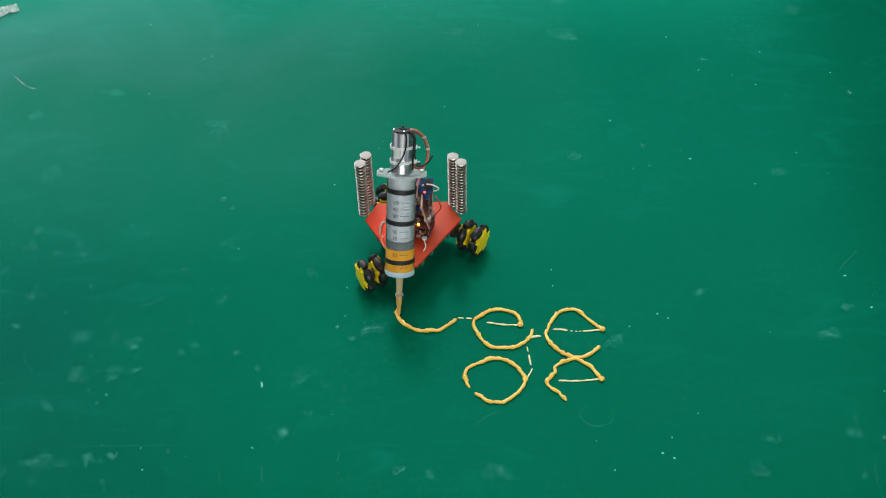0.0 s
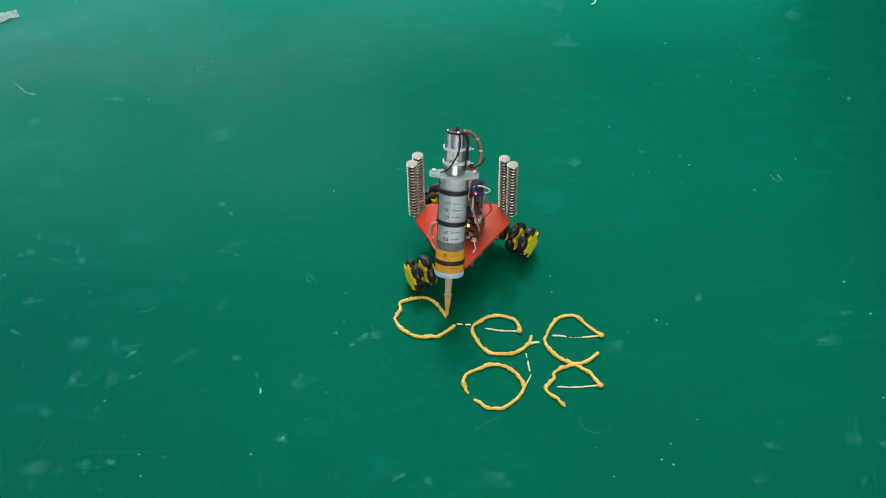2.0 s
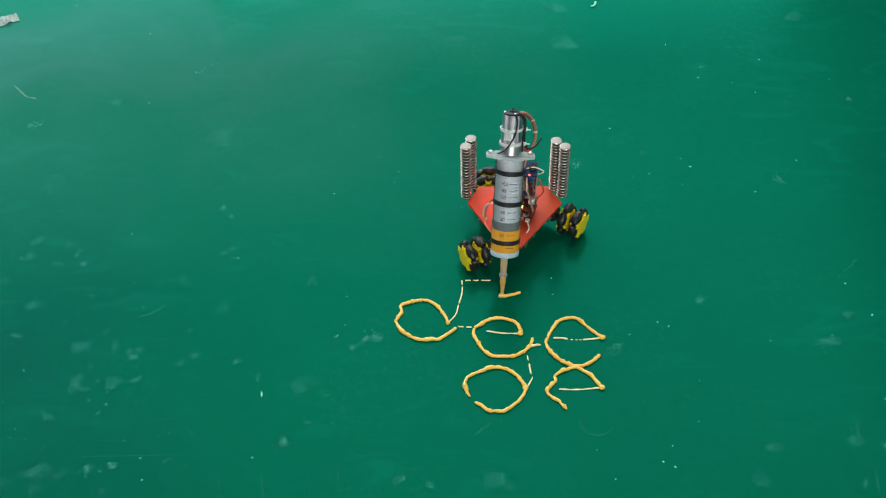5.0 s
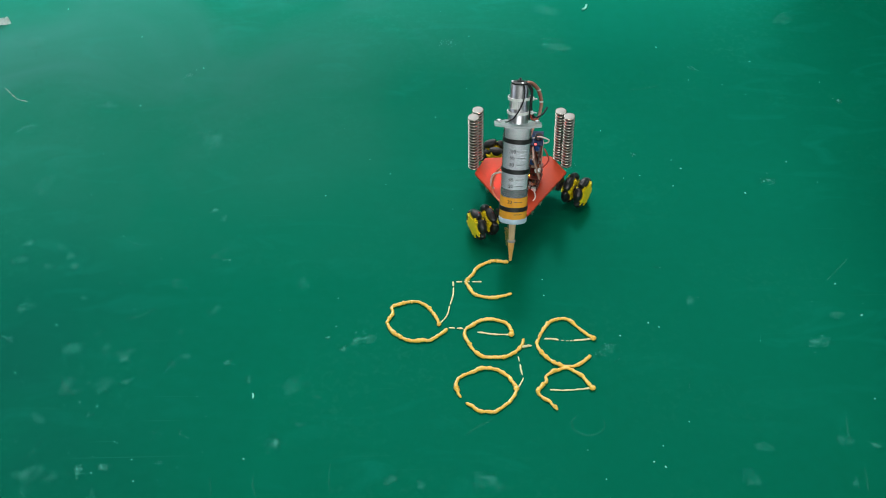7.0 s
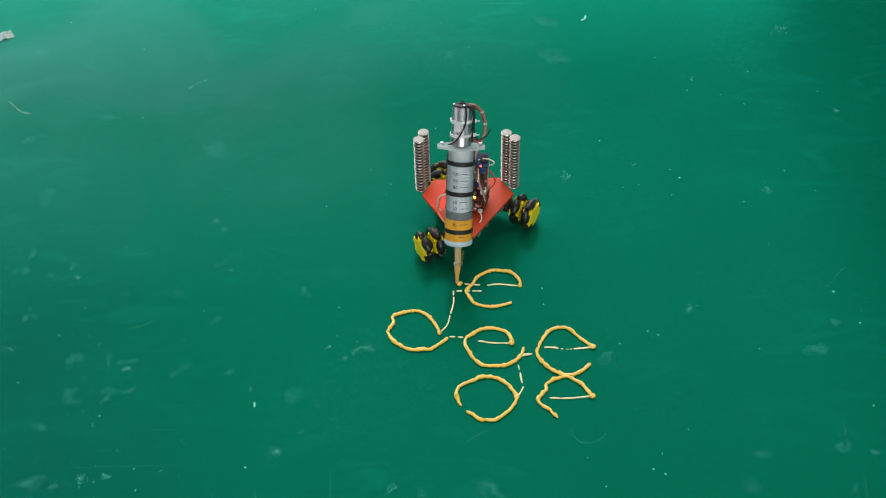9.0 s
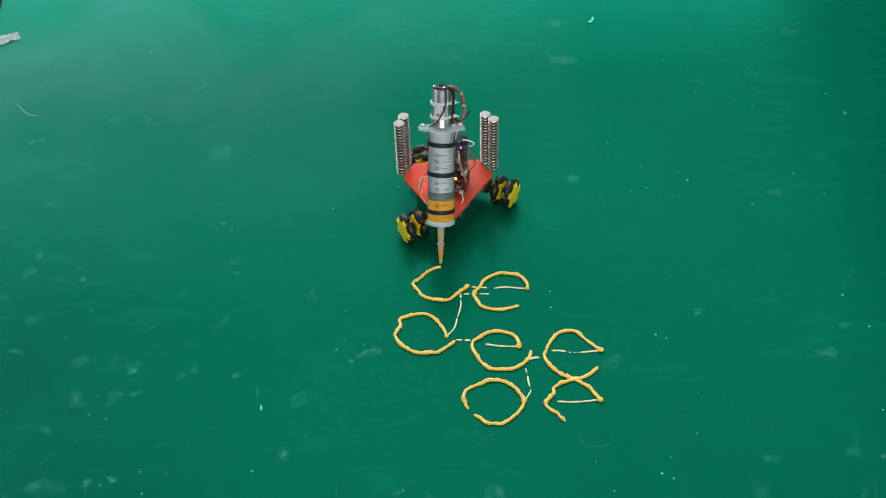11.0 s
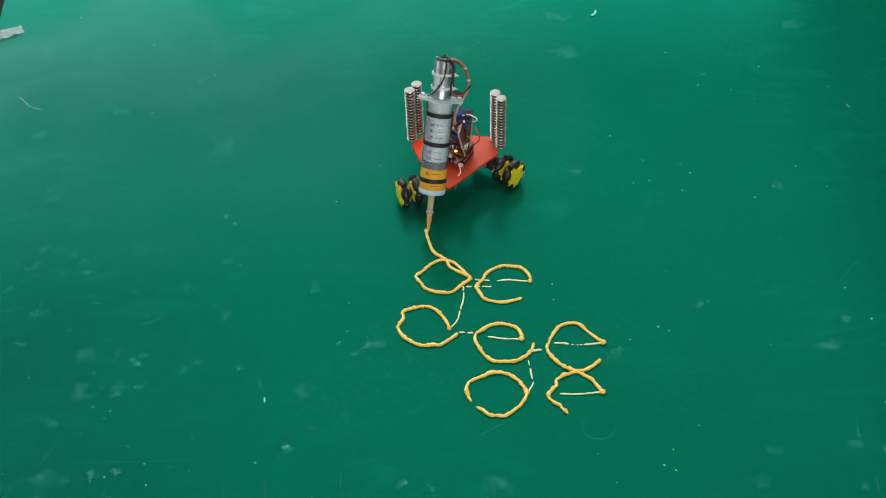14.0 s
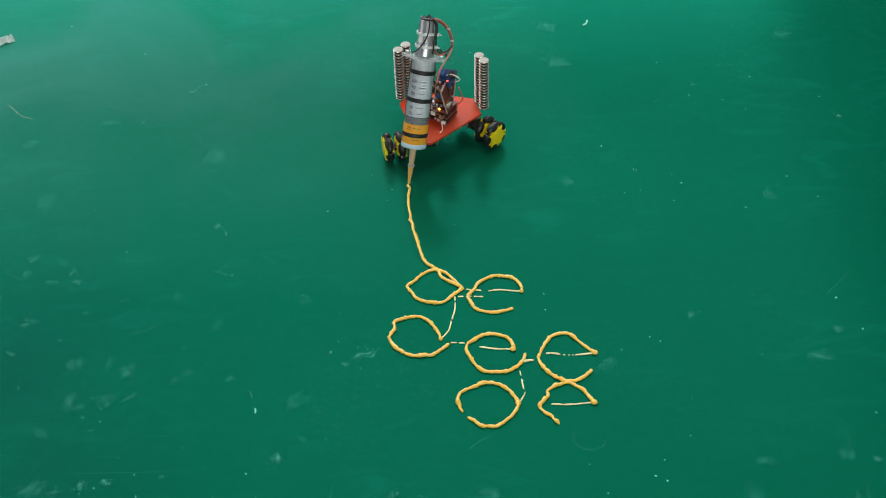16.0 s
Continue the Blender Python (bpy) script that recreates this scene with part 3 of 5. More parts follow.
def syringe(robot):
    bm = bmesh.new()
    lathe(bm, [(0.0050, 0.0552), (0.0150, 0.0556), (0.0170, 0.0575), (0.0175, 0.062), (0.0175, 0.178), (0.0182, 0.1795), (0.0182, 0.181)], 40, close=False)
    barrel = part("syringe", bm, BARREL, robot, "large frosted plastic syringe held upright, part filled with orange paste", LEAN)
    bm = bmesh.new()
    lathe(bm, [(0.0050, 0.0570), (0.0162, 0.0595), (0.0176, 0.0625), (0.0176, 0.0908)], 36)
    part("paste", bm, PASTE_INSIDE, barrel, "orange paste filling the lower barrel")
    bm = bmesh.new()
    lathe(bm, [(0.0165, 0.0912), (0.0167, 0.0925), (0.0160, 0.0945), (0.0160, 0.0975), (0.0167, 0.0990), (0.0165, 0.1008)], 36)
    part("piston", bm, SEAL, barrel, "dark grey rubber piston")
    bm = bmesh.new()
    lathe(bm, [(0.0160, 0.1012), (0.0160, 0.1600), (0.0150, 0.1602)], 36)
    part("plunger", bm, PLUNGER, barrel, "grey plunger inside the barrel")
    bm = bmesh.new()
    lathe(bm, [(0.0140, 0.1605), (0.0152, 0.1612), (0.0152, 0.1795), (0.0140, 0.1800)], 30)
    part("plunger_head", bm, PALE_GREY, barrel, "pale grey plunger head")
    bm = bmesh.new()
    lathe(bm, [(0.0176, 0.0560), (0.0180, 0.0572), (0.0180, 0.0612), (0.0176, 0.0624)], 40, close=False)
    part("end_cap", bm, BLUEWHITE, barrel, "pale blue rim at the barrel's lower end")
    # black bands
    band = None
    for z in (0.0752, 0.1252, 0.1640):
        if band is None:
            bm = bmesh.new()
            lathe(bm, [(0.0175, -0.0030), (0.0183, -0.0026), (0.0183, 0.0026), (0.0175, 0.0030)], 40, close=False)
            band = part("band", bm, BLACKTAPE, barrel, "black rubber band", pose(0, 0, z))
        else:
            again(band, barrel, pose(0.0002, 0, z, 2, 1, 20))
    # flange with two ears
    bm = bmesh.new()
    ring = []
    for i in range(56):
        b = 2 * math.pi * i / 56
        x, y = math.cos(b), math.sin(b)
        ring.append((max(-1, min(1, x * 1.15)) * 0.0295 * (1 if abs(y) < 0.55 else 1 - 0.55 * (abs(y) - 0.55)), y * 0.0195 * (1 - 0.32 * abs(x) ** 2)))
    lo = [bm.verts.new((x, y, 0.1812)) for x, y in ring]
    hi = [bm.verts.new((x, y, 0.1842)) for x, y in ring]
    bm.faces.new(lo[::-1])
    bm.faces.new(hi)
    for i in range(56):
        bm.faces.new((lo[i], lo[(i + 1) % 56], hi[(i + 1) % 56], hi[i]))
    flange = part("flange", bm, CLEAR, barrel, "clear plastic finger flange")
    bolt = None
    for x in (-0.0240, 0.0240):
        if bolt is None:
            bm = bmesh.new()
            lathe(bm, [(0.0026, 0.1850), (0.0030, 0.1856), (0.0028, 0.1875), (0.0014, 0.1882)], 14)
            bolt = part("bolt", bm, STEEL, barrel, m=pose(x, 0.001, 0))
        else:
            again(bolt, barrel, pose(x, 0.001, 0))
    # scale printed on the barrel: lines and figures
    for k, (z, figure) in enumerate(((0.0690, ""), (0.0855, "20"), (0.1065, "50"), (0.1150, "60"), (0.1345, "80"), (0.1430, "90"), (0.1515, "100"))):
        bm = bmesh.new()
        for i in range(9):
            b0, b1 = radians(-92 + i * 4.0), radians(-92 + (i + 1) * 4.0)
            q = [bm.verts.new((0.01765 * math.cos(b), 0.01765 * math.sin(b), z + dz)) for b, dz in ((b0, -0.0003), (b1, -0.0003), (b1, 0.0003), (b0, 0.0003))]
            bm.faces.new(q)
        part("scale_line", bm, INK, barrel)
        if figure:
            c = bpy.data.curves.new("scale_figure", "FONT")
            c.body, c.size, c.extrude, c.align_x = figure, 0.0062, 0.00005, "CENTER"
            tmp = new("scale_figure", c)
            me = bpy.data.meshes.new_from_object(tmp.evaluated_get(bpy.context.evaluated_depsgraph_get()))
            bpy.data.objects.remove(tmp)
            for v in me.vertices:
                b = radians(-111) + v.co.x / 0.0177
                v.co = (0.01768 * math.cos(b), 0.01768 * math.sin(b), z - 0.0022 + v.co.y)
            me.materials.clear()
            me.materials.append(INK)
            ob = new("scale_figure", me)
            ob.parent = barrel
    for i in range(4):
        bm = bmesh.new()
        for j in range(6):
            b0, b1 = radians(-78 + j * 5), radians(-78 + (j + 1) * 5)
            z = 0.1395 + i * 0.0042
            bm.faces.new([bm.verts.new((0.01765 * math.cos(b), 0.01765 * math.sin(b), z + dz)) for b, dz in ((b0, 0), (b1, 0), (b1, 0.0011), (b0, 0.0011))])
        part("small_print", bm, PLUNGER, barrel)
    # nozzle
    bm = bmesh.new()
    lathe(bm, [(0.0032, 0.0285), (0.0037, 0.0300), (0.0048, 0.0540), (0.0052, 0.0556)], 20)
    nozzle = part("nozzle", bm, NOZZLE_TOP, robot, "tapered nozzle coloured by the paste inside", LEAN)
    bm = bmesh.new()
    lathe(bm, [(0.0040, 0.0262), (0.0051, 0.0266), (0.0051, 0.0290), (0.0043, 0.0298)], 20)
    part("collar", bm, CLEAR, nozzle, "clear plastic collar")
    bm = bmesh.new()
    lathe(bm, [(0.0014, 0.0004), (0.0018, 0.0008), (0.0027, 0.0120), (0.0034, 0.0150), (0.0040, 0.0262)], 18)
    part("nozzle_tip", bm, NOZZLE, nozzle, "narrow orange nozzle tip")


def pump_motor(robot):
    bm = bmesh.new()
    lathe(bm, [(0.0060, 0.1850), (0.0132, 0.1854), (0.0130, 0.1870), (0.0130, 0.2030), (0.0127, 0.2036), (0.0124, 0.2042), (0.0122, 0.2320), (0.0112, 0.2338)], 36)
    motor = part("pump_motor", bm, MOTOR, robot, "silver geared motor above the syringe", LEAN)
    bm = bmesh.new()
    lathe(bm, [(0.0108, 0.2337), (0.0112, 0.2356), (0.0100, 0.2366), (0.0045, 0.2368), (0.0042, 0.2381), (0.0012, 0.2383), (0.0012, 0.2410)], 28)
    part("motor_cap", bm, BLACKTAPE, motor, "black plastic end cap")
    tie = None
    for z in (0.1990, 0.2165):
        m = pose(0, 0, z, 3, -3, 0)
        if tie is None:
            bm = bmesh.new()
            lathe(bm, [(0.0134, -0.0017), (0.0146, -0.0017), (0.0146, 0.0017), (0.0134, 0.0017), (0.0134, -0.0017)], 36, close=False)
            box(bm, (0.0050, 0.0042, 0.0046), pose(0.0150, -0.0055, 0, 0, 0, -20), 0.0006)
            box(bm, (0.0060, 0.0022, 0.0011), pose(0.0185, -0.0068, 0, 0, 0, -20))
            tie = part("zip_tie", bm, WHITE, motor, "white nylon cable tie", m)
        else:
            again(tie, motor, m)
    bm = bmesh.new()
    for i in range(8):
        b0, b1 = radians(-140 + i * 5), radians(-140 + (i + 1) * 5)
        bm.faces.new([bm.verts.new((0.01255 * math.cos(b), 0.01255 * math.sin(b), z)) for b, z in ((b0, 0.2205 - 0.0190), (b1, 0.2015), (b1, 0.2135), (b0, 0.2135))])
    part("motor_label", bm, WHITE, motor, "small white printed label")
    bm = bmesh.new()
    for a in (0.0, 1.6, 3.3, 4.9):
        box(bm, (0.0022, 0.0010, 0.0030), pose(0.0100 * math.cos(a), 0.0100 * math.sin(a), 0.2363))
    part("terminal", bm, STEEL, motor)

    def wire(name, points, r, mat, label):
        bm = bmesh.new()
        tube(bm, spline(points, 8), r, 8)
        part(name, bm, mat, motor, label)

    loop = [(0.008, -0.004, 0.2366), (0.016, 0.003, 0.2345), (0.0255, 0.018, 0.2230), (0.0308, 0.029, 0.2055), (0.0300, 0.032, 0.1905), (0.025, 0.032, 0.1780), (0.019, 0.025, 0.1620), (0.018, 0.022, 0.1450)]
    wire("wire", loop, 0.0015, WIRE_PINK, "faded red motor wire in a loop")
    wire("wire", [(x - 0.0016, y + 0.0012, z - 0.0022) for x, y, z in loop], 0.0011, COPPER_WIRE, "brown motor wire beside the red one")
    for k in (2, 3):
        bm = bmesh.new()
        bmesh.ops.create_icosphere(bm, subdivisions=2, radius=0.0024, matrix=Matrix.Translation(Vector(loop[k]) + Vector((-0.0006, 0, 0))) @ Matrix.Diagonal((1.1, 1.0, 0.8, 1)))
        part("wire_clip", bm, WHITE, motor, "white cable tie round the wires")
    wire("wire", [(0.014, -0.006, 0.1960), (0.017, -0.002, 0.1900), (0.022, 0.006, 0.1880), (0.027, 0.012, 0.1905)], 0.0012, WIRE_RED, "red wire at the motor's foot")
    wire("wire", [(0.006, -0.006, 0.2366), (0.013, -0.009, 0.2330), (0.0150, -0.008, 0.2230), (0.0150, -0.006, 0.2050), (0.020, -0.002, 0.1925), (0.030, 0.002, 0.1960), (0.036, 0.006, 0.2040)],
         0.0012, WIRE_BLACK, "black motor wire")
    wire("wire", [(0.003, -0.0105, 0.2356), (0.005, -0.0140, 0.2280), (0.003, -0.0150, 0.2120), (-0.006, -0.0155, 0.1950), (-0.015, -0.0120, 0.1880), (-0.016, -0.003, 0.1860)],
         0.0009, WIRE_BLACK, "thin black wire across the motor")
    wire("wire", [(0.009, -0.0090, 0.2350), (0.0135, -0.0095, 0.2250), (0.0128, -0.0100, 0.2050), (0.013, -0.0080, 0.1900)], 0.0011, WIRE_BLACK, "black motor wire")


def electronics(robot):
    """Boards standing on the plate behind the syringe."""
    base = pose(0.0070, -0.0370, PLATE_Z, 0, 0, -18)
    bits = random.Random(4)
    kinds = (BLACKTAPE, STEEL, COPPER, STEEL, WHITE, COPPER, PCB_PINK, STEEL, BLACKTAPE)

    def chips(owner, wide, high, y, z0, n):
        for i in range(n):
            bm = bmesh.new()
            s = (bits.uniform(0.0016, 0.0060), bits.uniform(0.002, 0.005), bits.uniform(0.0014, 0.0042))
            box(bm, s, pose(bits.uniform(-wide, wide) / 2, y - s[1] / 2, z0 + bits.uniform(0, high)), 0.0004, 1)
            part("component", bm, bits.choice(kinds), owner)

    # three boards stacked on standoffs, with rows of sockets between them
    bm = bmesh.new()
    for z in (0.0065, 0.0150, 0.0235):
        box(bm, (0.036, 0.034, 0.0018), pose(0, 0, z), 0.0004, 1)
    low = part("control_board", bm, PCB_RED, robot, "dark red control boards stacked on the plate", base)
    for x in (-0.014, 0.014):
        for y in (-0.013, 0.013):
            bm = bmesh.new()
            lathe(bm, [(0.002, 0), (0.002, 0.0056)], 8, pose(x, y, 0))
            part("standoff", bm, STEEL, low)
    for z in (0.0108, 0.0193):
        for x in (-0.0155, 0.0155):
            bm = bmesh.new()
            box(bm, (0.0026, 0.030, 0.0066), pose(x, 0, z), 0.0003, 1)
            part("socket_row", bm, BLACKTAPE, low, "black socket strip")
    for z in (0.0046, 0.0132):
        bm = bmesh.new()
        for k in range(11):
            box(bm, (0.0008, 0.0008, 0.0040), pose(0.0172, -0.0135 + 0.0027 * k, z))
        part("pin_header", bm, STEEL, low, "row of bright pins")
    for k, (x, size, mat) in enumerate(((-0.012, 0.0062, STEEL), (-0.003, 0.0070, WHITE), (0.006, 0.0056, STEEL), (0.013, 0.0050, COPPER))):
        bm = bmesh.new()
        box(bm, (size, 0.0060, 0.0050), pose(x, -0.0165, 0.0100 + 0.0085 * (k % 2)), 0.0006, 1)
        part("connector", bm, mat, low, "small plug on the board's edge")
    chips(low, 0.030, 0.016, -0.0155, 0.0080, 14)
    for k in range(12):
        bm = bmesh.new()
        box(bm, (bits.uniform(0.002, 0.006), bits.uniform(0.002, 0.005), 0.0022), pose(bits.uniform(-0.013, 0.013), bits.uniform(-0.013, 0.013), 0.0254), 0.0003, 1)
        part("component", bm, bits.choice(kinds), low)
    # upright board with terminals, its edge paler than its face
    up = base @ pose(0.002, 0.004, 0.024, -12, 0, 0)
    bm = bmesh.new()
    box(bm, (0.029, 0.0016, 0.042), pose(0, 0, 0.022), 0.0003, 1)
    board = part("driver_board", bm, PCB_RED, robot, "upright dark red driver board with blue terminals", up)
    for x in (-0.0150, 0.0150):
        bm = bmesh.new()
        box(bm, (0.0012, 0.0022, 0.042), pose(x, 0, 0.022), 0.0003, 1)
        part("board_edge", bm, PCB_PINK, board, "pale sawn board edge")
    chips(board, 0.027, 0.036, -0.001, 0.004, 34)
    for x, z in ((0.004, 0.012), (-0.005, 0.012), (0.009, 0.034)):
        bm = bmesh.new()
        box(bm, (0.0070, 0.0060, 0.0065), pose(x, -0.0050, z), 0.0005, 1)
        for d in (-0.002, 0.002):
            lathe(bm, [(0.0013, 0), (0.0013, 0.0003)], 10, pose(x + d, -0.0088, z, 90, 0, 0))
        part("terminal_block", bm, BLUE, board, "blue screw terminal block")
    for x, z in ((-0.008, 0.024), (0.000, 0.028)):
        bm = bmesh.new()
        lathe(bm, [(0.0024, 0), (0.0027, 0.0004), (0.0027, 0.0060), (0.0022, 0.0066)], 14, pose(x, -0.001, z, 90, 0, 0))
        part("capacitor", bm, STEEL, board, "silver can capacitor")
    bm = bmesh.new()
    for i in range(10):
        box(bm, (0.0009, 0.010, 0.0009), pose(0.0125, -0.005, 0.004 + 0.0036 * i))
    part("pin_header", bm, STEEL, board, "row of bright pins")
    # second board beside it, leaning outwards
    side = base @ pose(0.0175, -0.006, 0.026, 0, 0, 106) @ pose(0, 0, 0, -14, 0, 0)
    bm = bmesh.new()
    box(bm, (0.024, 0.0016, 0.036), pose(0, 0, 0.018), 0.0003, 1)
    second = part("relay_board", bm, PCB_RED, robot, "second dark red board leaning beside the first", side)
    bm = bmesh.new()
    box(bm, (0.0012, 0.0022, 0.036), pose(-0.0125, 0, 0.018), 0.0003, 1)
    part("board_edge", bm, PCB_PINK, second, "pale sawn board edge")
    bm = bmesh.new()
    box(bm, (0.024, 0.0022, 0.0012), pose(0, 0, 0.0365), 0.0003, 1)
    part("board_edge", bm, PCB_PINK, second, "pale sawn board edge")
    for k in range(10):
        bm = bmesh.new()
        box(bm, (bits.uniform(0.002, 0.006), 0.003, bits.uniform(0.002, 0.005)), pose(bits.uniform(-0.009, 0.009), 0.0020 if k % 2 else -0.0020, bits.uniform(0.004, 0.033)), 0.0003, 1)
        part("component", bm, bits.choice(kinds), second)
    # converter board on top, tilted
    top = base @ pose(0.004, 0.012, 0.068, 30, 0, 12)
    bm = bmesh.new()
    box(bm, (0.026, 0.020, 0.0016), Matrix(), 0.0004, 1)
    conv = part("converter_board", bm, PCB_BLUE, robot, "small blue converter board", top)
    bm = bmesh.new()
    lathe(bm, [(0.0045, 0.001), (0.0048, 0.0015), (0.0048, 0.008), (0.0042, 0.009)], 16, pose(-0.006, 0, 0))
    part("capacitor", bm, BLUE, conv, "blue capacitor")
    bm = bmesh.new()
    lathe(bm, [(0.005, 0.001), (0.0055, 0.0025), (0.005, 0.005)], 16, pose(0.007, 0.001, 0))
    part("coil", bm, BLACKTAPE, conv, "dark coil")
    bm = bmesh.new()
    box(bm, (0.0024, 0.0022, 0.0022), pose(0.003, -0.0088, 0.0018), 0.0004, 1)
    part("led", bm, LED_RED, conv, "lit red indicator")
    bm = bmesh.new()
    box(bm, (0.0030, 0.0022, 0.0026), pose(0.0050, -0.0140, 0.0264), 0.0004, 1)
    part("led", bm, LED_AMBER, low, "lit amber indicator")
    # indicator on a lead behind the barrel, which reddens the magnets
    bm = bmesh.new()
    tube(bm, spline([(-0.006, -0.030, PLATE_Z + 0.016), (-0.012, -0.028, PLATE_Z + 0.016), (-0.0165, -0.024, PLATE_Z + 0.016)], 6), 0.0007, 6)
    lead = part("led_lead", bm, WIRE_RED, robot, "thin red lead to an indicator")
    bm = bmesh.new()
    lathe(bm, [(0.0010, -0.0020), (0.0017, -0.0014), (0.0017, 0.0010), (0.0010, 0.0022)], 12, pose(-0.0180, -0.0225, PLATE_Z + 0.0165, 0, -70, -30))
    part("led", bm, LED_STRONG, lead, "lit red indicator")
    # post that holds the converter
    bm = bmesh.new()
    lathe(bm, [(0.0022, 0), (0.0022, 0.068)], 10, base @ pose(0.009, 0.014, 0))
    part("standoff", bm, STEEL, robot, "thin metal standoff")

    def wire(points, r, mat, label):
        bm = bmesh.new()
        tube(bm, spline(points, 8), r, 7)
        part("wire", bm, mat, robot, label)

    z = PLATE_Z
    wire([(-0.012, -0.062, z + 0.035), (-0.026, -0.056, z + 0.036), (-0.038, -0.046, z + 0.024), (-0.041, -0.047, z + 0.008), (-0.037, -0.050, z + 0.003)], 0.0013, WIRE_WHITE, "pale wire looping to the plate")
    wire([(-0.010, -0.058, z + 0.042), (-0.024, -0.050, z + 0.040), (-0.034, -0.044, z + 0.026), (-0.040, -0.050, z + 0.006), (-0.036, -0.066, z + 0.003), (-0.024, -0.084, z + 0.003)], 0.0012, WIRE_ORANGE, "faded red wire on the plate")
    wire([(0.012, -0.060, z + 0.012), (0.014, -0.066, z + 0.013), (0.016, -0.071, z + 0.006), (0.013, -0.075, z + 0.002)], 0.0008, WIRE_WHITE, "short white wire")
    wire([(0.010, -0.026, z + 0.066), (0.022, -0.030, z + 0.073), (0.034, -0.034, z + 0.070), (0.028, -0.030, z + 0.062), (0.014, -0.022, z + 0.068)], 0.0009, WIRE_WHITE, "white wire bent round the converter")
    wire([(0.004, -0.026, z + 0.110), (0.012, -0.022, z + 0.100), (0.014, -0.018, z + 0.088)], 0.0011, WIRE_BLACK, "black wire to the converter")
    wire([(0.028, -0.030, z + 0.020), (0.036, -0.026, z + 0.030), (0.030, -0.022, z + 0.046)], 0.0010, WIRE_RED, "red wire beside the boards")


def build_robot():
    robot = tagged(empty("drawing_robot"), "three-wheeled robot with red plate and an orange paste syringe", "robot")
    base_plate(robot)
    first = None
    for x, y, z in ((-0.0626, -0.0020, 0.1360), (-0.0560, 0.0165, 0.1330), (0.0530, 0.0120, 0.1312), (0.0626, -0.0020, 0.1335)):
        first = magnet_stack(robot, x, y, z, first)
    made, wheels = {}, []
    for place, heading in WHEELS:
        wheels.append(omni_wheel(robot, place, heading, made))
        wheel_motor(robot, place, heading)
    syringe(robot)
    pump_motor(robot)
    electronics(robot)
    return robot, wheels


ROBOT, WHEEL_PARTS = build_robot()


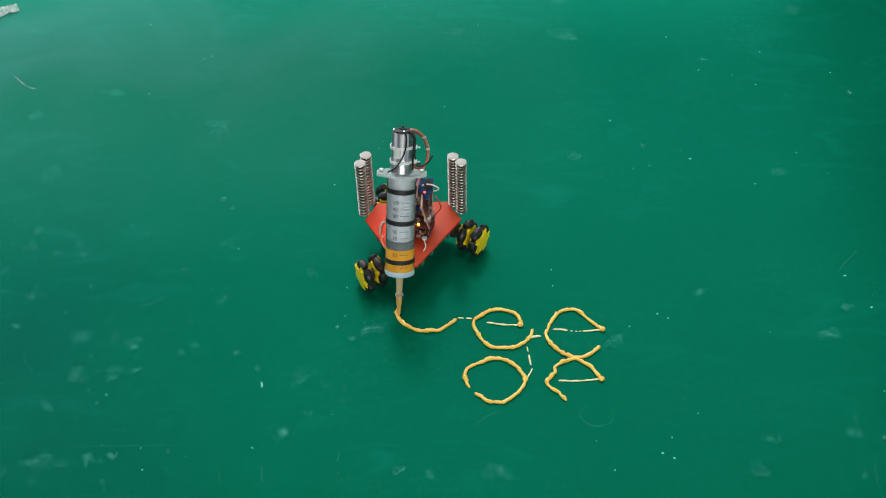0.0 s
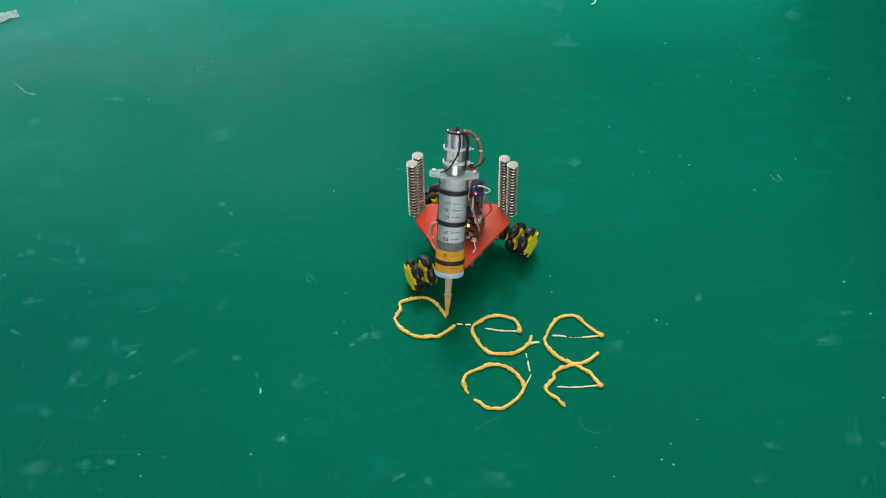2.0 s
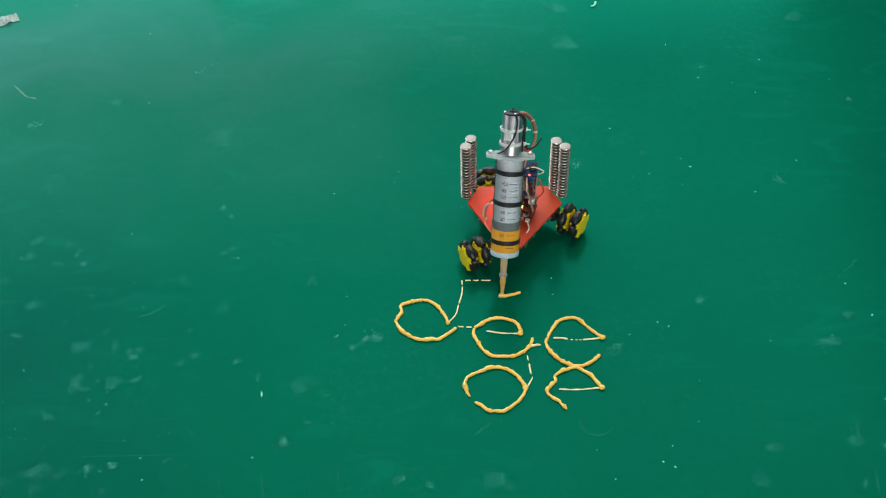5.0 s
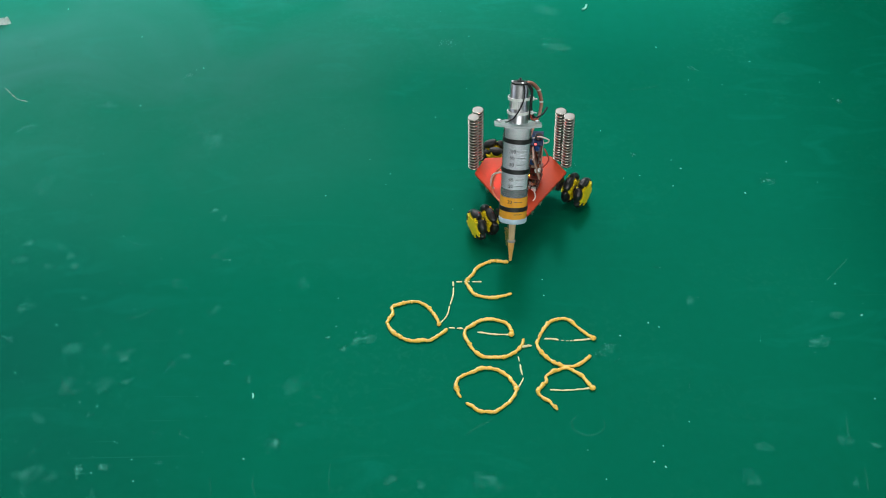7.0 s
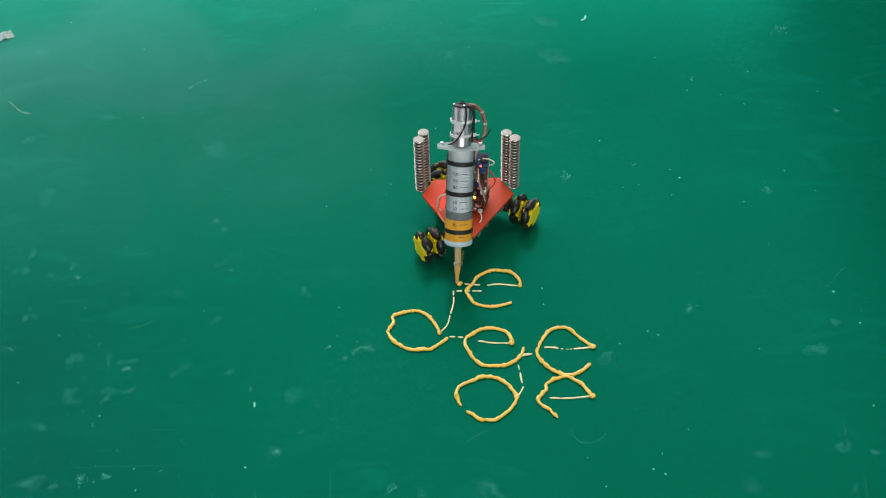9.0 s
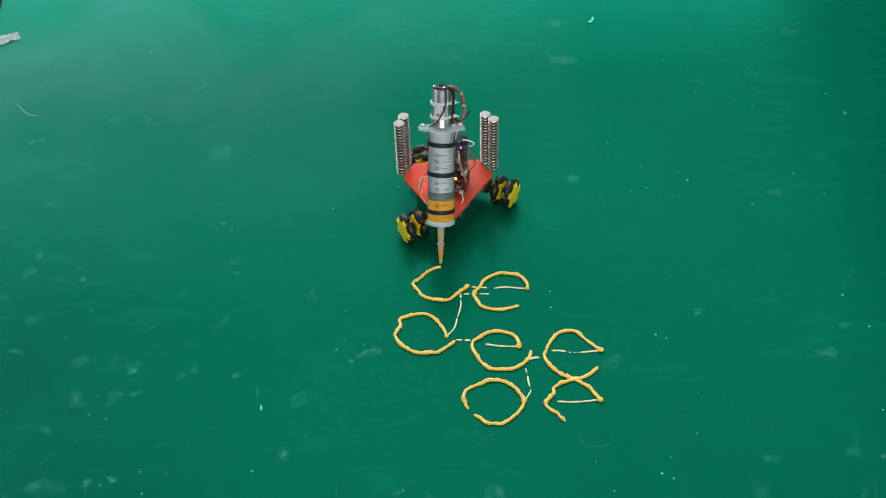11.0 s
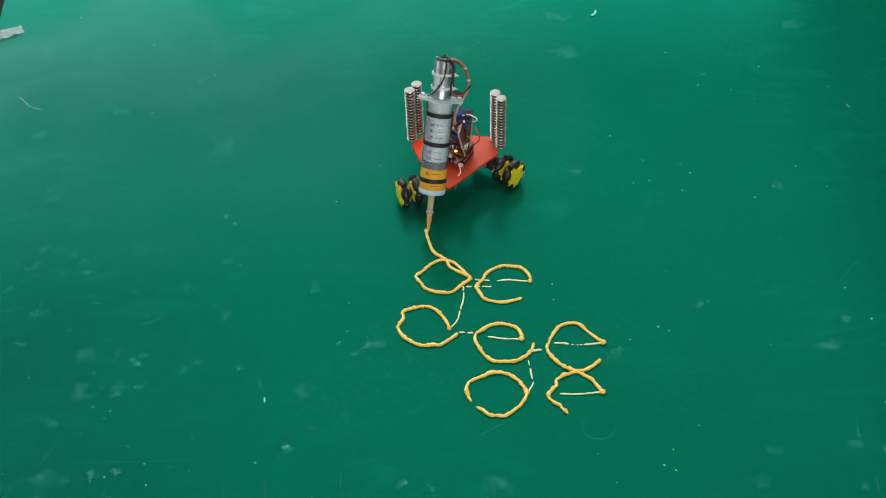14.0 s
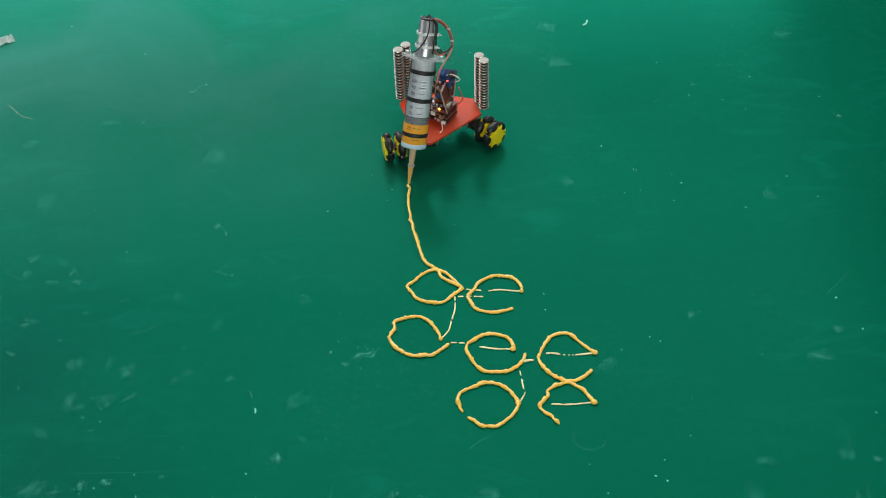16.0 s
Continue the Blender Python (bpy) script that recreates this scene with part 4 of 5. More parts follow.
# ---------------------------------------------------------------- the paste on the floor
STROKES = {
    "c": [(-0.0100, 0.9712), (-0.0156, 0.9657), (-0.0295, 0.9541), (-0.0398, 0.9533), (-0.0550, 0.9527), (-0.0676, 0.9594), (-0.0790, 0.9698), (-0.0850, 0.9829), (-0.0823, 0.9895), (-0.0776, 0.9989), (-0.0800, 1.0085), (-0.0723, 1.0132), (-0.0602, 1.0168), (-0.0510, 1.0186), (-0.0410, 1.0145), (-0.0331, 1.0066), (-0.0267, 0.9969), (-0.0218, 0.9854), (-0.0204, 0.9798)],
    "link": [(-0.0204, 0.9798), (-0.0105, 0.9937), (-0.0068, 1.0099), (-0.0023, 1.0303), (-0.0021, 1.0511)],
    "dash": [(-0.0021, 1.0511), (0.0066, 1.0519), (0.0334, 1.0513)],
    "free": [(0.0334, 1.0513), (0.0760, 1.0504), (0.0881, 1.0471), (0.0891, 1.0392), (0.0816, 1.0324), (0.0707, 1.0287)],
    "e2": [(0.0707, 1.0287), (0.0598, 1.0250), (0.0483, 1.0223), (0.0348, 1.0246), (0.0235, 1.0297), (0.0180, 1.0417), (0.0139, 1.0518), (0.0191, 1.0587), (0.0243, 1.0657), (0.0267, 1.0727), (0.0342, 1.0798), (0.0484, 1.0877), (0.0623, 1.0863), (0.0739, 1.0830), (0.0802, 1.0756), (0.0847, 1.0643), (0.0837, 1.0593)],
    "bar2": [(0.0837, 1.0593), (0.0721, 1.0605), (0.0555, 1.0629), (0.0424, 1.0612)],
    "dash2": [(0.0424, 1.0612), (0.0272, 1.0626), (0.0155, 1.0638), (0.0083, 1.0660)],
    "o2": [(0.0083, 1.0660), (-0.0042, 1.0542), (-0.0181, 1.0415), (-0.0296, 1.0417), (-0.0404, 1.0439), (-0.0521, 1.0502), (-0.0573, 1.0604), (-0.0641, 1.0717), (-0.0561, 1.0787), (-0.0481, 1.0889), (-0.0378, 1.0980), (-0.0275, 1.1009), (-0.0156, 1.0965), (-0.0068, 1.0869), (0.0004, 1.0764), (0.0054, 1.0691)],
    "tail": [(0.0069, 1.0689), (-0.0032, 1.0753), (-0.0200, 1.0881), (-0.0230, 1.0997), (-0.0289, 1.1051), (-0.0409, 1.1160), (-0.0470, 1.1356), (-0.0518, 1.1576), (-0.0575, 1.1802), (-0.0584, 1.1915), (-0.0632, 1.2008), (-0.0609, 1.2054), (-0.0644, 1.2265), (-0.0648, 1.2503), (-0.0626, 1.2647), (-0.0667, 1.2709)],
    "e1": [(0.0682, 0.9604), (0.0685, 0.9650), (0.0648, 0.9762), (0.0560, 0.9829), (0.0421, 0.9860), (0.0315, 0.9844), (0.0208, 0.9762), (0.0130, 0.9707), (0.0108, 0.9606), (0.0141, 0.9523), (0.0180, 0.9432), (0.0233, 0.9341), (0.0319, 0.9259), (0.0455, 0.9247), (0.0605, 0.9254), (0.0732, 0.9340), (0.0797, 0.9420), (0.0831, 0.9537)],
    "bar1": [(0.0268, 0.9658), (0.0365, 0.9638), (0.0482, 0.9617), (0.0586, 0.9615), (0.0669, 0.9604)],
    "tick1": [(0.0796, 0.9402), (0.0859, 0.9419), (0.0921, 0.9427)],
    "o1": [(0.0051, 0.8644), (0.0012, 0.8728), (-0.0006, 0.8839), (0.0028, 0.8932), (0.0096, 0.8983), (0.0198, 0.9024), (0.0280, 0.9066), (0.0395, 0.9081), (0.0495, 0.9045), (0.0599, 0.8965), (0.0655, 0.8878), (0.0703, 0.8759), (0.0664, 0.8642), (0.0580, 0.8535), (0.0445, 0.8431), (0.0361, 0.8432), (0.0263, 0.8442), (0.0186, 0.8509), (0.0109, 0.8568)],
    "link1": [(0.0717, 0.8767), (0.0775, 0.8876), (0.0792, 0.8944), (0.0776, 0.9014), (0.0763, 0.9154), (0.0748, 0.9260)],
    "ee": [(0.1676, 0.9521), (0.1575, 0.9623), (0.1494, 0.9717), (0.1399, 0.9831), (0.1295, 0.9852), (0.1174, 0.9808), (0.1097, 0.9707), (0.1043, 0.9615), (0.1009, 0.9525), (0.0984, 0.9452), (0.1012, 0.9344), (0.1099, 0.9218), (0.1194, 0.9137), (0.1311, 0.9082), (0.1427, 0.9098), (0.1534, 0.9166), (0.1623, 0.9252)],
    "bar3": [(0.1079, 0.9532), (0.1175, 0.9530), (0.1256, 0.9511), (0.1324, 0.9500), (0.1427, 0.9498), (0.1530, 0.9505), (0.1676, 0.9521)],
    "a": [(0.1163, 0.8444), (0.1116, 0.8510), (0.1075, 0.8577), (0.1005, 0.8619), (0.0952, 0.8712), (0.0989, 0.8779), (0.1061, 0.8863), (0.1059, 0.8931), (0.1138, 0.9007), (0.1221, 0.9040), (0.1323, 0.9065), (0.1418, 0.8994), (0.1493, 0.8932), (0.1538, 0.8846), (0.1596, 0.8752)],
    "bar4": [(0.1596, 0.8752), (0.1530, 0.8753), (0.1397, 0.8738), (0.1264, 0.8732), (0.1093, 0.8743)],
}

THICK, THIN = 0.0021, 0.0010
LETTER = "letter drawn on the floor in a lumpy bead of orange paste"
LINE = "thin broken thread of orange paste on the floor"


def bead_line(bm, points, radius, seed):
    """A lumpy bead along points, flattened where it lies on the floor."""
    pts = evenly(spline([(x, y, 0) for x, y in points], 6), 0.0022)
    rng = random.Random(seed)
    radii, knot = [], 0.0
    for i, p in enumerate(pts):
        lump = noise.noise(Vector((p.x * 120, p.y * 120, seed))) * 0.40 + noise.noise(Vector((p.x * 330, p.y * 330, seed + 9))) * 0.30
        if rng.random() < 0.05 and radius > 0.0015:
            knot = 1.0
        lump += 0.38 * knot
        knot *= 0.45
        ends = 1.0 if 0 < i < len(pts) - 1 else 0.55
        radii.append(radius * (1 + lump) * ends)
        p.x += rng.uniform(-1, 1) * radius * 0.20
        p.y += rng.uniform(-1, 1) * radius * 0.20
        p.z = radii[-1] * 0.72
    return tube(bm, pts, radius, 10, radii)


def blob(bm, x, y, r):
    bmesh.ops.create_icosphere(bm, subdivisions=2, radius=r, matrix=pose(x, y, r * 0.6) @ Matrix.Diagonal((1.1, 1, 0.8, 1)))


def dashes(name, points, radius, spans, seed, bm):
    pts = evenly(spline([(x, y, 0) for x, y in points], 6), 0.0015)
    for a, b in spans:
        i, j = int(a * (len(pts) - 1)), max(int(b * (len(pts) - 1)), int(a * (len(pts) - 1)) + 2)
        seg = [(p.x, p.y) for p in pts[i:j + 1]]
        if len(seg) > 1:
            bead_line(bm, seg, radius, seed)
    return bm


def laid_letters():
    """Letters that lie on the floor from the start."""
    for seed, (stroke, bar, spans) in enumerate((("e1", "bar1", ((0, 1),)), ("ee", "bar3", ((0, 0.31), (0.37, 0.41), (0.46, 0.50), (0.53, 0.57), (0.61, 1))), ("a", "bar4", ((0, 1),)))):
        bm = bmesh.new()
        bead_line(bm, STROKES[stroke], THICK, seed + 3)
        blob(bm, *STROKES[stroke][0 if stroke != "a" else -1], 0.0036)
        thing = tagged(part("paste_letter", bm, PASTE), LETTER, "paste", "paste letters on the floor")
        bm = bmesh.new()
        dashes("bar", STROKES[bar], THIN, spans, seed + 20, bm)
        part("crossbar", bm, PALE_PASTE, thing, "thin crossbar of paste")
    bm = bmesh.new()
    bead_line(bm, STROKES["o1"], THICK, 11)
    blob(bm, *STROKES["o1"][11], 0.0034)
    tagged(part("paste_letter", bm, PASTE), LETTER, "paste", "paste letters on the floor")
    bm = bmesh.new()
    dashes("link", STROKES["link1"], THIN, ((0, 0.38), (0.46, 0.78), (0.86, 1)), 12, bm)
    tagged(part("paste_thread", bm, PALE_PASTE), LINE, "paste", "paste threads")
    bm = bmesh.new()
    dashes("link", ((-0.0079, 0.9738), (0.0096, 0.9721)), 0.0010, ((0, 0.42), (0.66, 1)), 15, bm)
    tagged(part("paste_thread", bm, PALE_PASTE), LINE, "paste", "paste threads")
    bm = bmesh.new()
    bead_line(bm, STROKES["tick1"], 0.0015, 13)
    tagged(part("paste_thread", bm, PALE_PASTE), LINE, "paste", "paste threads")


laid_letters()


def fresh_line(name, label, strokes, begun=()):
    """A line that is laid in the clip: pieces that leave the nozzle one by one."""
    thing = tagged(empty(name), label, "paste", "paste letters on the floor")
    if begun:
        bm = bmesh.new()
        bead_line(bm, begun, THICK, 31)
        part("begun_line", bm, PASTE, thing)
    pieces = []
    for key, start, radius, spans, first, last in strokes:
        pts = evenly(spline([(x, y, 0) for x, y in STROKES[key][first:last]], 6), 0.0054)
        t, reach = start, 1.0
        for i, (a, b) in enumerate(zip(pts, pts[1:])):
            u = (i + 0.5) / (len(pts) - 1)
            mid = (a + b) / 2
            steps = [t + k / 30 for k in range(int(reach * 30) + 1) if t + k / 30 <= 16.0]
            if t > 0 or i > 0:
                t = min(steps, key=lambda s: ((robot_at(s) @ TIP).xy - mid.xy).length)
            else:
                t = 0.03
            reach = 0.5
            if not any(lo <= u <= hi for lo, hi in spans):
                continue
            r = radius * (1 + 0.30 * noise.noise(mid * 90))
            half = (b - a) / 2
            line = [-1.45 * half, -1.15 * half, -0.4 * half, 0.4 * half, 1.15 * half, 1.45 * half]
            bend = Vector((-half.y, half.x, 0)).normalized() * r
            line = [p + bend * 0.35 * noise.noise((mid + p) * 260) for p in line]
            radii = [r * q * (1 + 0.22 * noise.noise((mid + p) * 420)) for p, q in zip(line, (0.5, 0.92, 1.0, 1.0, 0.92, 0.5))]
            bm = bmesh.new()
            tube(bm, line, r, 10, radii)
            if random.random() < 0.12 and radius > 0.0015:
                bmesh.ops.create_icosphere(bm, subdivisions=2, radius=r * 1.35, matrix=Matrix.Translation(bend * random.uniform(-0.3, 0.3)))
            if i == len(pts) - 2 and key in ("c", "e2"):
                bmesh.ops.create_icosphere(bm, subdivisions=2, radius=r * 1.6, matrix=Matrix.Translation(half))
            bead = part("bead", bm, PASTE if radius > 0.0015 else PALE_PASTE, thing)
            pieces.append((bead, mid + Vector((0, 0, r * 0.72)), t))
    return pieces


def fresh_lines():
    whole = ((0, 1),)
    got = fresh_line("paste_letter", LETTER, (("c", 0.0, THICK, whole, 7, None),
                                             ("link", 2.05, THIN, ((0, 0.45), (0.53, 0.86), (0.95, 1)), 0, None), ("dash", 2.9, THIN, ((0.2, 0.3), (0.42, 0.5), (0.65, 1)), 0, None)), STROKES["c"][:8])
    got += fresh_line("paste_letter", LETTER, (("e2", 4.5, THICK, whole, 0, None), ("bar2", 7.5, THIN, ((0, 0.95),), 0, None), ("dash2", 8.2, THIN, ((0.4, 0.5), (0.75, 0.9)), 0, None)))
    got += fresh_line("paste_letter", LETTER, (("o2", 8.8, THICK, whole, 0, None),))
    got += fresh_line("paste_trail", "wavering trail of orange paste behind the robot's nozzle", (("tail", 12.5, 0.0021, whole, 0, None),))
    return got


PIECES = fresh_lines()


# ---------------------------------------------------------------- litter and marks on the floor
def plastic_scrap():
    """A torn scrap of film, creased into many small facets."""
    bm = bmesh.new()
    nx, ny = 17, 11
    grid = [[bm.verts.new((0.048 * (i / (nx - 1) - 0.5) + 0.0016 * noise.noise(Vector((i * 1.7, j * 1.3, 5.0))),
                           (0.030 * (j / (ny - 1) - 0.5) + 0.0014 * noise.noise(Vector((i * 0.5, 3.0, 1.0)))) * (1 - 0.30 * i / nx),
                           0.0030 + 0.0075 * abs(noise.noise(Vector((i * 0.85, j * 0.8, 2.0)))) + 0.002 * abs(noise.noise(Vector((i * 2.3, j * 2.1, 7.0))))))
             for j in range(ny)] for i in range(nx)]
    for i in range(nx - 1):
        for j in range(ny - 1):
            bm.faces.new((grid[i][j], grid[i + 1][j], grid[i + 1][j + 1], grid[i][j + 1]))
    bmesh.ops.solidify(bm, geom=list(bm.faces), thickness=0.0005)
    ob = part("plastic_scrap", bm, FILM, m=pose(-0.750, 1.655, -0.0022, 0, 0, 28), smooth=12)
    tagged(ob, "crumpled scrap of clear plastic film on the green floor", "litter")


def film_shred():
    """A thin twisted shred, broken into pale lumps along its length."""
    bm = bmesh.new()
    pts = evenly(spline([(-0.688, 1.480, 0), (-0.676, 1.467, 0), (-0.662, 1.452, 0), (-0.645, 1.446, 0)], 8), 0.0022)
    radii = [0.0004 + 0.0016 * max(0.0, noise.noise(Vector((i * 0.55, 4.0, 0.5))) + 0.25) for i in range(len(pts))]
    tube(bm, [(p.x, p.y + 0.0008 * noise.noise(Vector((i * 0.9, 0, 8))), r * 0.8 + 0.0001) for i, (p, r) in enumerate(zip(pts, radii))], 0.001, 7, radii)
    tagged(part("plastic_shred", bm, THIN_FILM, smooth=20), "thin pale twisted shred lying on the green floor", "litter")


def curved_mark(name, points, radius, label):
    bm = bmesh.new()
    tube(bm, [(x, y, radius * 0.6) for x, y, _ in spline([(x, y, 0) for x, y in points], 6)], radius, 6)
    tagged(part(name, bm, DUSTW), label, "litter")


SPECKS = [
    (-0.497, 0.989), (-0.442, 0.867), (-0.420, 0.860), (-0.408, 0.767), (-0.359, 0.755), (-0.366, 0.784),
    (-0.240, 0.783), (-0.451, 0.919), (-0.530, 0.913), (-0.148, 1.027), (0.238, 0.977), (0.250, 0.970),
    (0.201, 0.957), (0.370, 0.945), (0.265, 0.825), (0.231, 0.792), (0.163, 0.749), (0.484, 0.854),
    (0.112, 1.054), (0.112, 1.026), (0.506, 1.080), (0.324, 1.558), (0.373, 1.498), (0.362, 1.471),
    (0.463, 1.515), (0.442, 1.433), (0.559, 1.460), (0.216, 1.352), (0.309, 1.284), (0.261, 1.252),
    (0.304, 1.229), (0.401, 1.212), (0.238, 1.247), (0.504, 1.232), (-0.388, 1.524), (-0.443, 1.147),
    (-0.025, 1.390),
]
LARGE_SPECKS = [
    (-0.206, 0.805),
    (0.218, 0.771), (0.230, 0.764), (0.482, 1.038), (0.502, 0.984), (-0.639, 1.698), (0.320, 1.266),
]
# place, breadth and number of flecks of each dusty patch
NEAR_PATCHES = [
    (-0.506, 1.111, 0.007, 4), (-0.497, 1.091, 0.007, 4), (-0.547, 1.019, 0.010, 5), (-0.556, 0.968, 0.007, 2), (-0.469, 0.951, 0.012, 6),
    (-0.401, 0.933, 0.007, 6), (-0.394, 0.896, 0.006, 4), (-0.463, 0.892, 0.012, 9), (-0.419, 0.885, 0.007, 4), (-0.478, 0.768, 0.015, 14),
    (-0.453, 0.760, 0.007, 5), (-0.424, 0.772, 0.009, 9), (-0.397, 0.775, 0.008, 5), (-0.345, 0.920, 0.007, 0), (-0.275, 0.923, 0.005, 3),
    (-0.247, 0.899, 0.005, 2), (-0.194, 0.887, 0.012, 2), (-0.208, 0.803, 0.011, 3), (-0.209, 0.803, 0.008, 1), (-0.178, 0.831, 0.005, 0), (-0.193, 1.054, 0.008, 2),
    (-0.334, 0.781, 0.004, 0), (-0.136, 0.943, 0.006, 3), (-0.122, 0.953, 0.009, 8), (-0.106, 0.958, 0.008, 5), (-0.158, 0.960, 0.004, 2),
    (-0.073, 0.751, 0.007, 5), (-0.039, 0.745, 0.008, 2), (-0.568, 1.104, 0.012, 3),
]
FAR_PATCHES = [
    (0.471, 0.986, 0.008, 5), (0.438, 0.943, 0.014, 4), (0.295, 1.011, 0.008, 2), (0.182, 0.937, 0.012, 1), (0.469, 0.789, 0.005, 3),
    (0.435, 0.798, 0.010, 1), (0.434, 0.741, 0.006, 2), (0.317, 0.749, 0.012, 2), (0.342, 0.789, 0.009, 0), (0.034, 0.749, 0.017, 4),
    (0.159, 1.567, 0.020, 6), (0.179, 1.558, 0.008, 4), (-0.004, 1.579, 0.013, 2), (0.157, 1.666, 0.021, 2), (0.575, 1.412, 0.006, 4),
    (0.540, 1.631, 0.015, 2), (0.257, 1.297, 0.005, 2), (0.437, 1.235, 0.012, 4), (0.372, 1.501, 0.007, 1), (0.158, 1.273, 0.010, 8),
    (-0.674, 1.605, 0.021, 0), (-0.347, 1.350, 0.022, 0), (-0.523, 1.436, 0.015, 0), (-0.629, 1.384, 0.013, 1), (-0.327, 1.196, 0.007, 3),
    (-0.312, 1.179, 0.006, 3), (-0.566, 1.137, 0.008, 4), (-0.572, 1.251, 0.016, 1), (-0.407, 1.510, 0.010, 1),
]
STREAKS = [
    ((-0.413, 0.997), (-0.377, 1.015)), ((-0.473, 0.907), (-0.451, 0.877)), ((-0.471, 0.817), (-0.488, 0.783)), ((-0.320, 0.828), (-0.306, 0.813)),
    ((-0.169, 0.870), (-0.158, 0.867)), ((-0.142, 0.777), (-0.140, 0.737)), ((-0.227, 0.761), (-0.221, 0.734)), ((-0.275, 0.759), (-0.270, 0.735)),
    ((-0.447, 0.968), (-0.435, 0.980)), ((0.506, 1.080), (0.474, 1.046)), ((0.253, 1.074), (0.266, 1.071)), ((0.189, 0.914), (0.198, 0.924)),
    ((0.276, 0.886), (0.273, 0.873)), ((0.445, 0.830), (0.441, 0.788)), ((0.448, 0.759), (0.444, 0.727)), ((0.010, 0.811), (0.041, 0.832)),
    ((0.266, 1.448), (0.317, 1.460)), ((0.138, 1.664), (0.183, 1.667)), ((0.142, 1.577), (0.180, 1.551)), ((0.139, 1.582), (0.170, 1.585)),
    ((-0.685, 1.622), (-0.660, 1.563)), ((-0.634, 1.398), (-0.623, 1.371)), ((-0.350, 1.303), (-0.347, 1.372)), ((-0.744, 1.662), (-0.727, 1.623)),
]


def flecked(seed):
    """Places of the flecks in the dusty patches, gathered in short curved runs."""
    rng = random.Random(seed)
    for x, y, size, count in NEAR_PATCHES + FAR_PATCHES:
        a = rng.uniform(0, math.pi)
        for k in range(count * 2):
            d, w = rng.gauss(0, 0.75) * size, rng.gauss(0, 0.28) * size
            yield x + d * math.cos(a) - w * math.sin(a), y + d * math.sin(a) + w * math.cos(a), rng.choice((0.0003, 0.0003, 0.0004, 0.0005, 0.0007))
            if rng.random() < 0.25:
                a += rng.gauss(0, 0.8)


def crumbs():
    """Pale specks strewn on the floor, thicker in the dusty patches."""
    rng = random.Random(12)
    bm = bmesh.new()

    def speck(x, y, r):
        n = rng.choice((4, 5, 6))
        spin, long = rng.uniform(0, 6.28), rng.uniform(1.0, 1.7)
        ring = []
        for k in range(n):
            b = 2 * math.pi * k / n
            u, w = math.cos(b) * long * r * rng.uniform(0.7, 1.2), math.sin(b) * r * rng.uniform(0.6, 1.1)
            ring.append(bm.verts.new((x + u * math.cos(spin) - w * math.sin(spin), y + u * math.sin(spin) + w * math.cos(spin), 0.0004)))
        peak = bm.verts.new((x, y, 0.0004 + r * 0.35))
        for k in range(n):
            bm.faces.new((ring[k], ring[(k + 1) % n], peak))

    for x, y in SPECKS:
        speck(x, y, rng.uniform(0.0006, 0.0010))
    for x, y in LARGE_SPECKS:
        speck(x, y, rng.uniform(0.0010, 0.0013))
    tagged(part("dust_specks", bm, DUSTW, smooth=0), "pale crumbs strewn on the green floor", "dust", kind="stuff")
    bm = bmesh.new()
    for x, y, r in flecked(3):
        speck(x, y, r)
    for _ in range(70):
        speck(rng.uniform(-0.64, -0.28), rng.uniform(0.70, 1.14), rng.choice((0.0003, 0.0003, 0.0004, 0.0006)))
    for _ in range(90):
        speck(rng.gauss(0, 0.55), rng.gauss(1.15, 0.4), rng.choice((0.0003, 0.0003, 0.0004, 0.0005)))
    tagged(part("dust_flecks", bm, FLECK, smooth=0), "fine dust flecks in dim patches on the green floor", "dust", kind="stuff")


def scuffs():
    """Faint scrapes left on the paint."""
    rng = random.Random(5)
    bm = bmesh.new()

    def scrape(points, width):
        pts = spline([(x, y, 0) for x, y in points], 6)
        sides = []
        for i, p in enumerate(pts):
            way = (pts[min(i + 1, len(pts) - 1)] - pts[max(i - 1, 0)]).normalized()
            w = width * (0.35 + 0.65 * math.sin(math.pi * (i + 0.5) / len(pts))) * (0.8 + 0.5 * noise.noise(p * 90))
            d = Vector((-way.y, way.x, 0)) * w / 2
            sides.append((bm.verts.new((p.x - d.x, p.y - d.y, 0.0003)), bm.verts.new((p.x + d.x, p.y + d.y, 0.0003))))
        for (a, b), (c, d) in zip(sides, sides[1:]):
            bm.faces.new((a, b, d, c))

    # a part of a ring, and single rubbed lines
    scrape([(0.150 + 0.019 * math.cos(b), 0.824 + 0.016 * math.sin(b)) for b in (2.2, 2.9, 3.7, 4.5, 5.3, 6.0, 6.6)], 0.004)
    for (x0, y0), (x1, y1) in STREAKS:
        bend = rng.gauss(0, 0.08)
        mid = ((x0 + x1) / 2 - (y1 - y0) * bend, (y0 + y1) / 2 + (x1 - x0) * bend)
        scrape(((x0, y0), mid, (x1, y1)), rng.uniform(0.0020, 0.0046))
    tagged(part("scuff_marks", bm, SCUFF, smooth=0), "faint pale scrapes on the green floor", "scuff", kind="stuff")


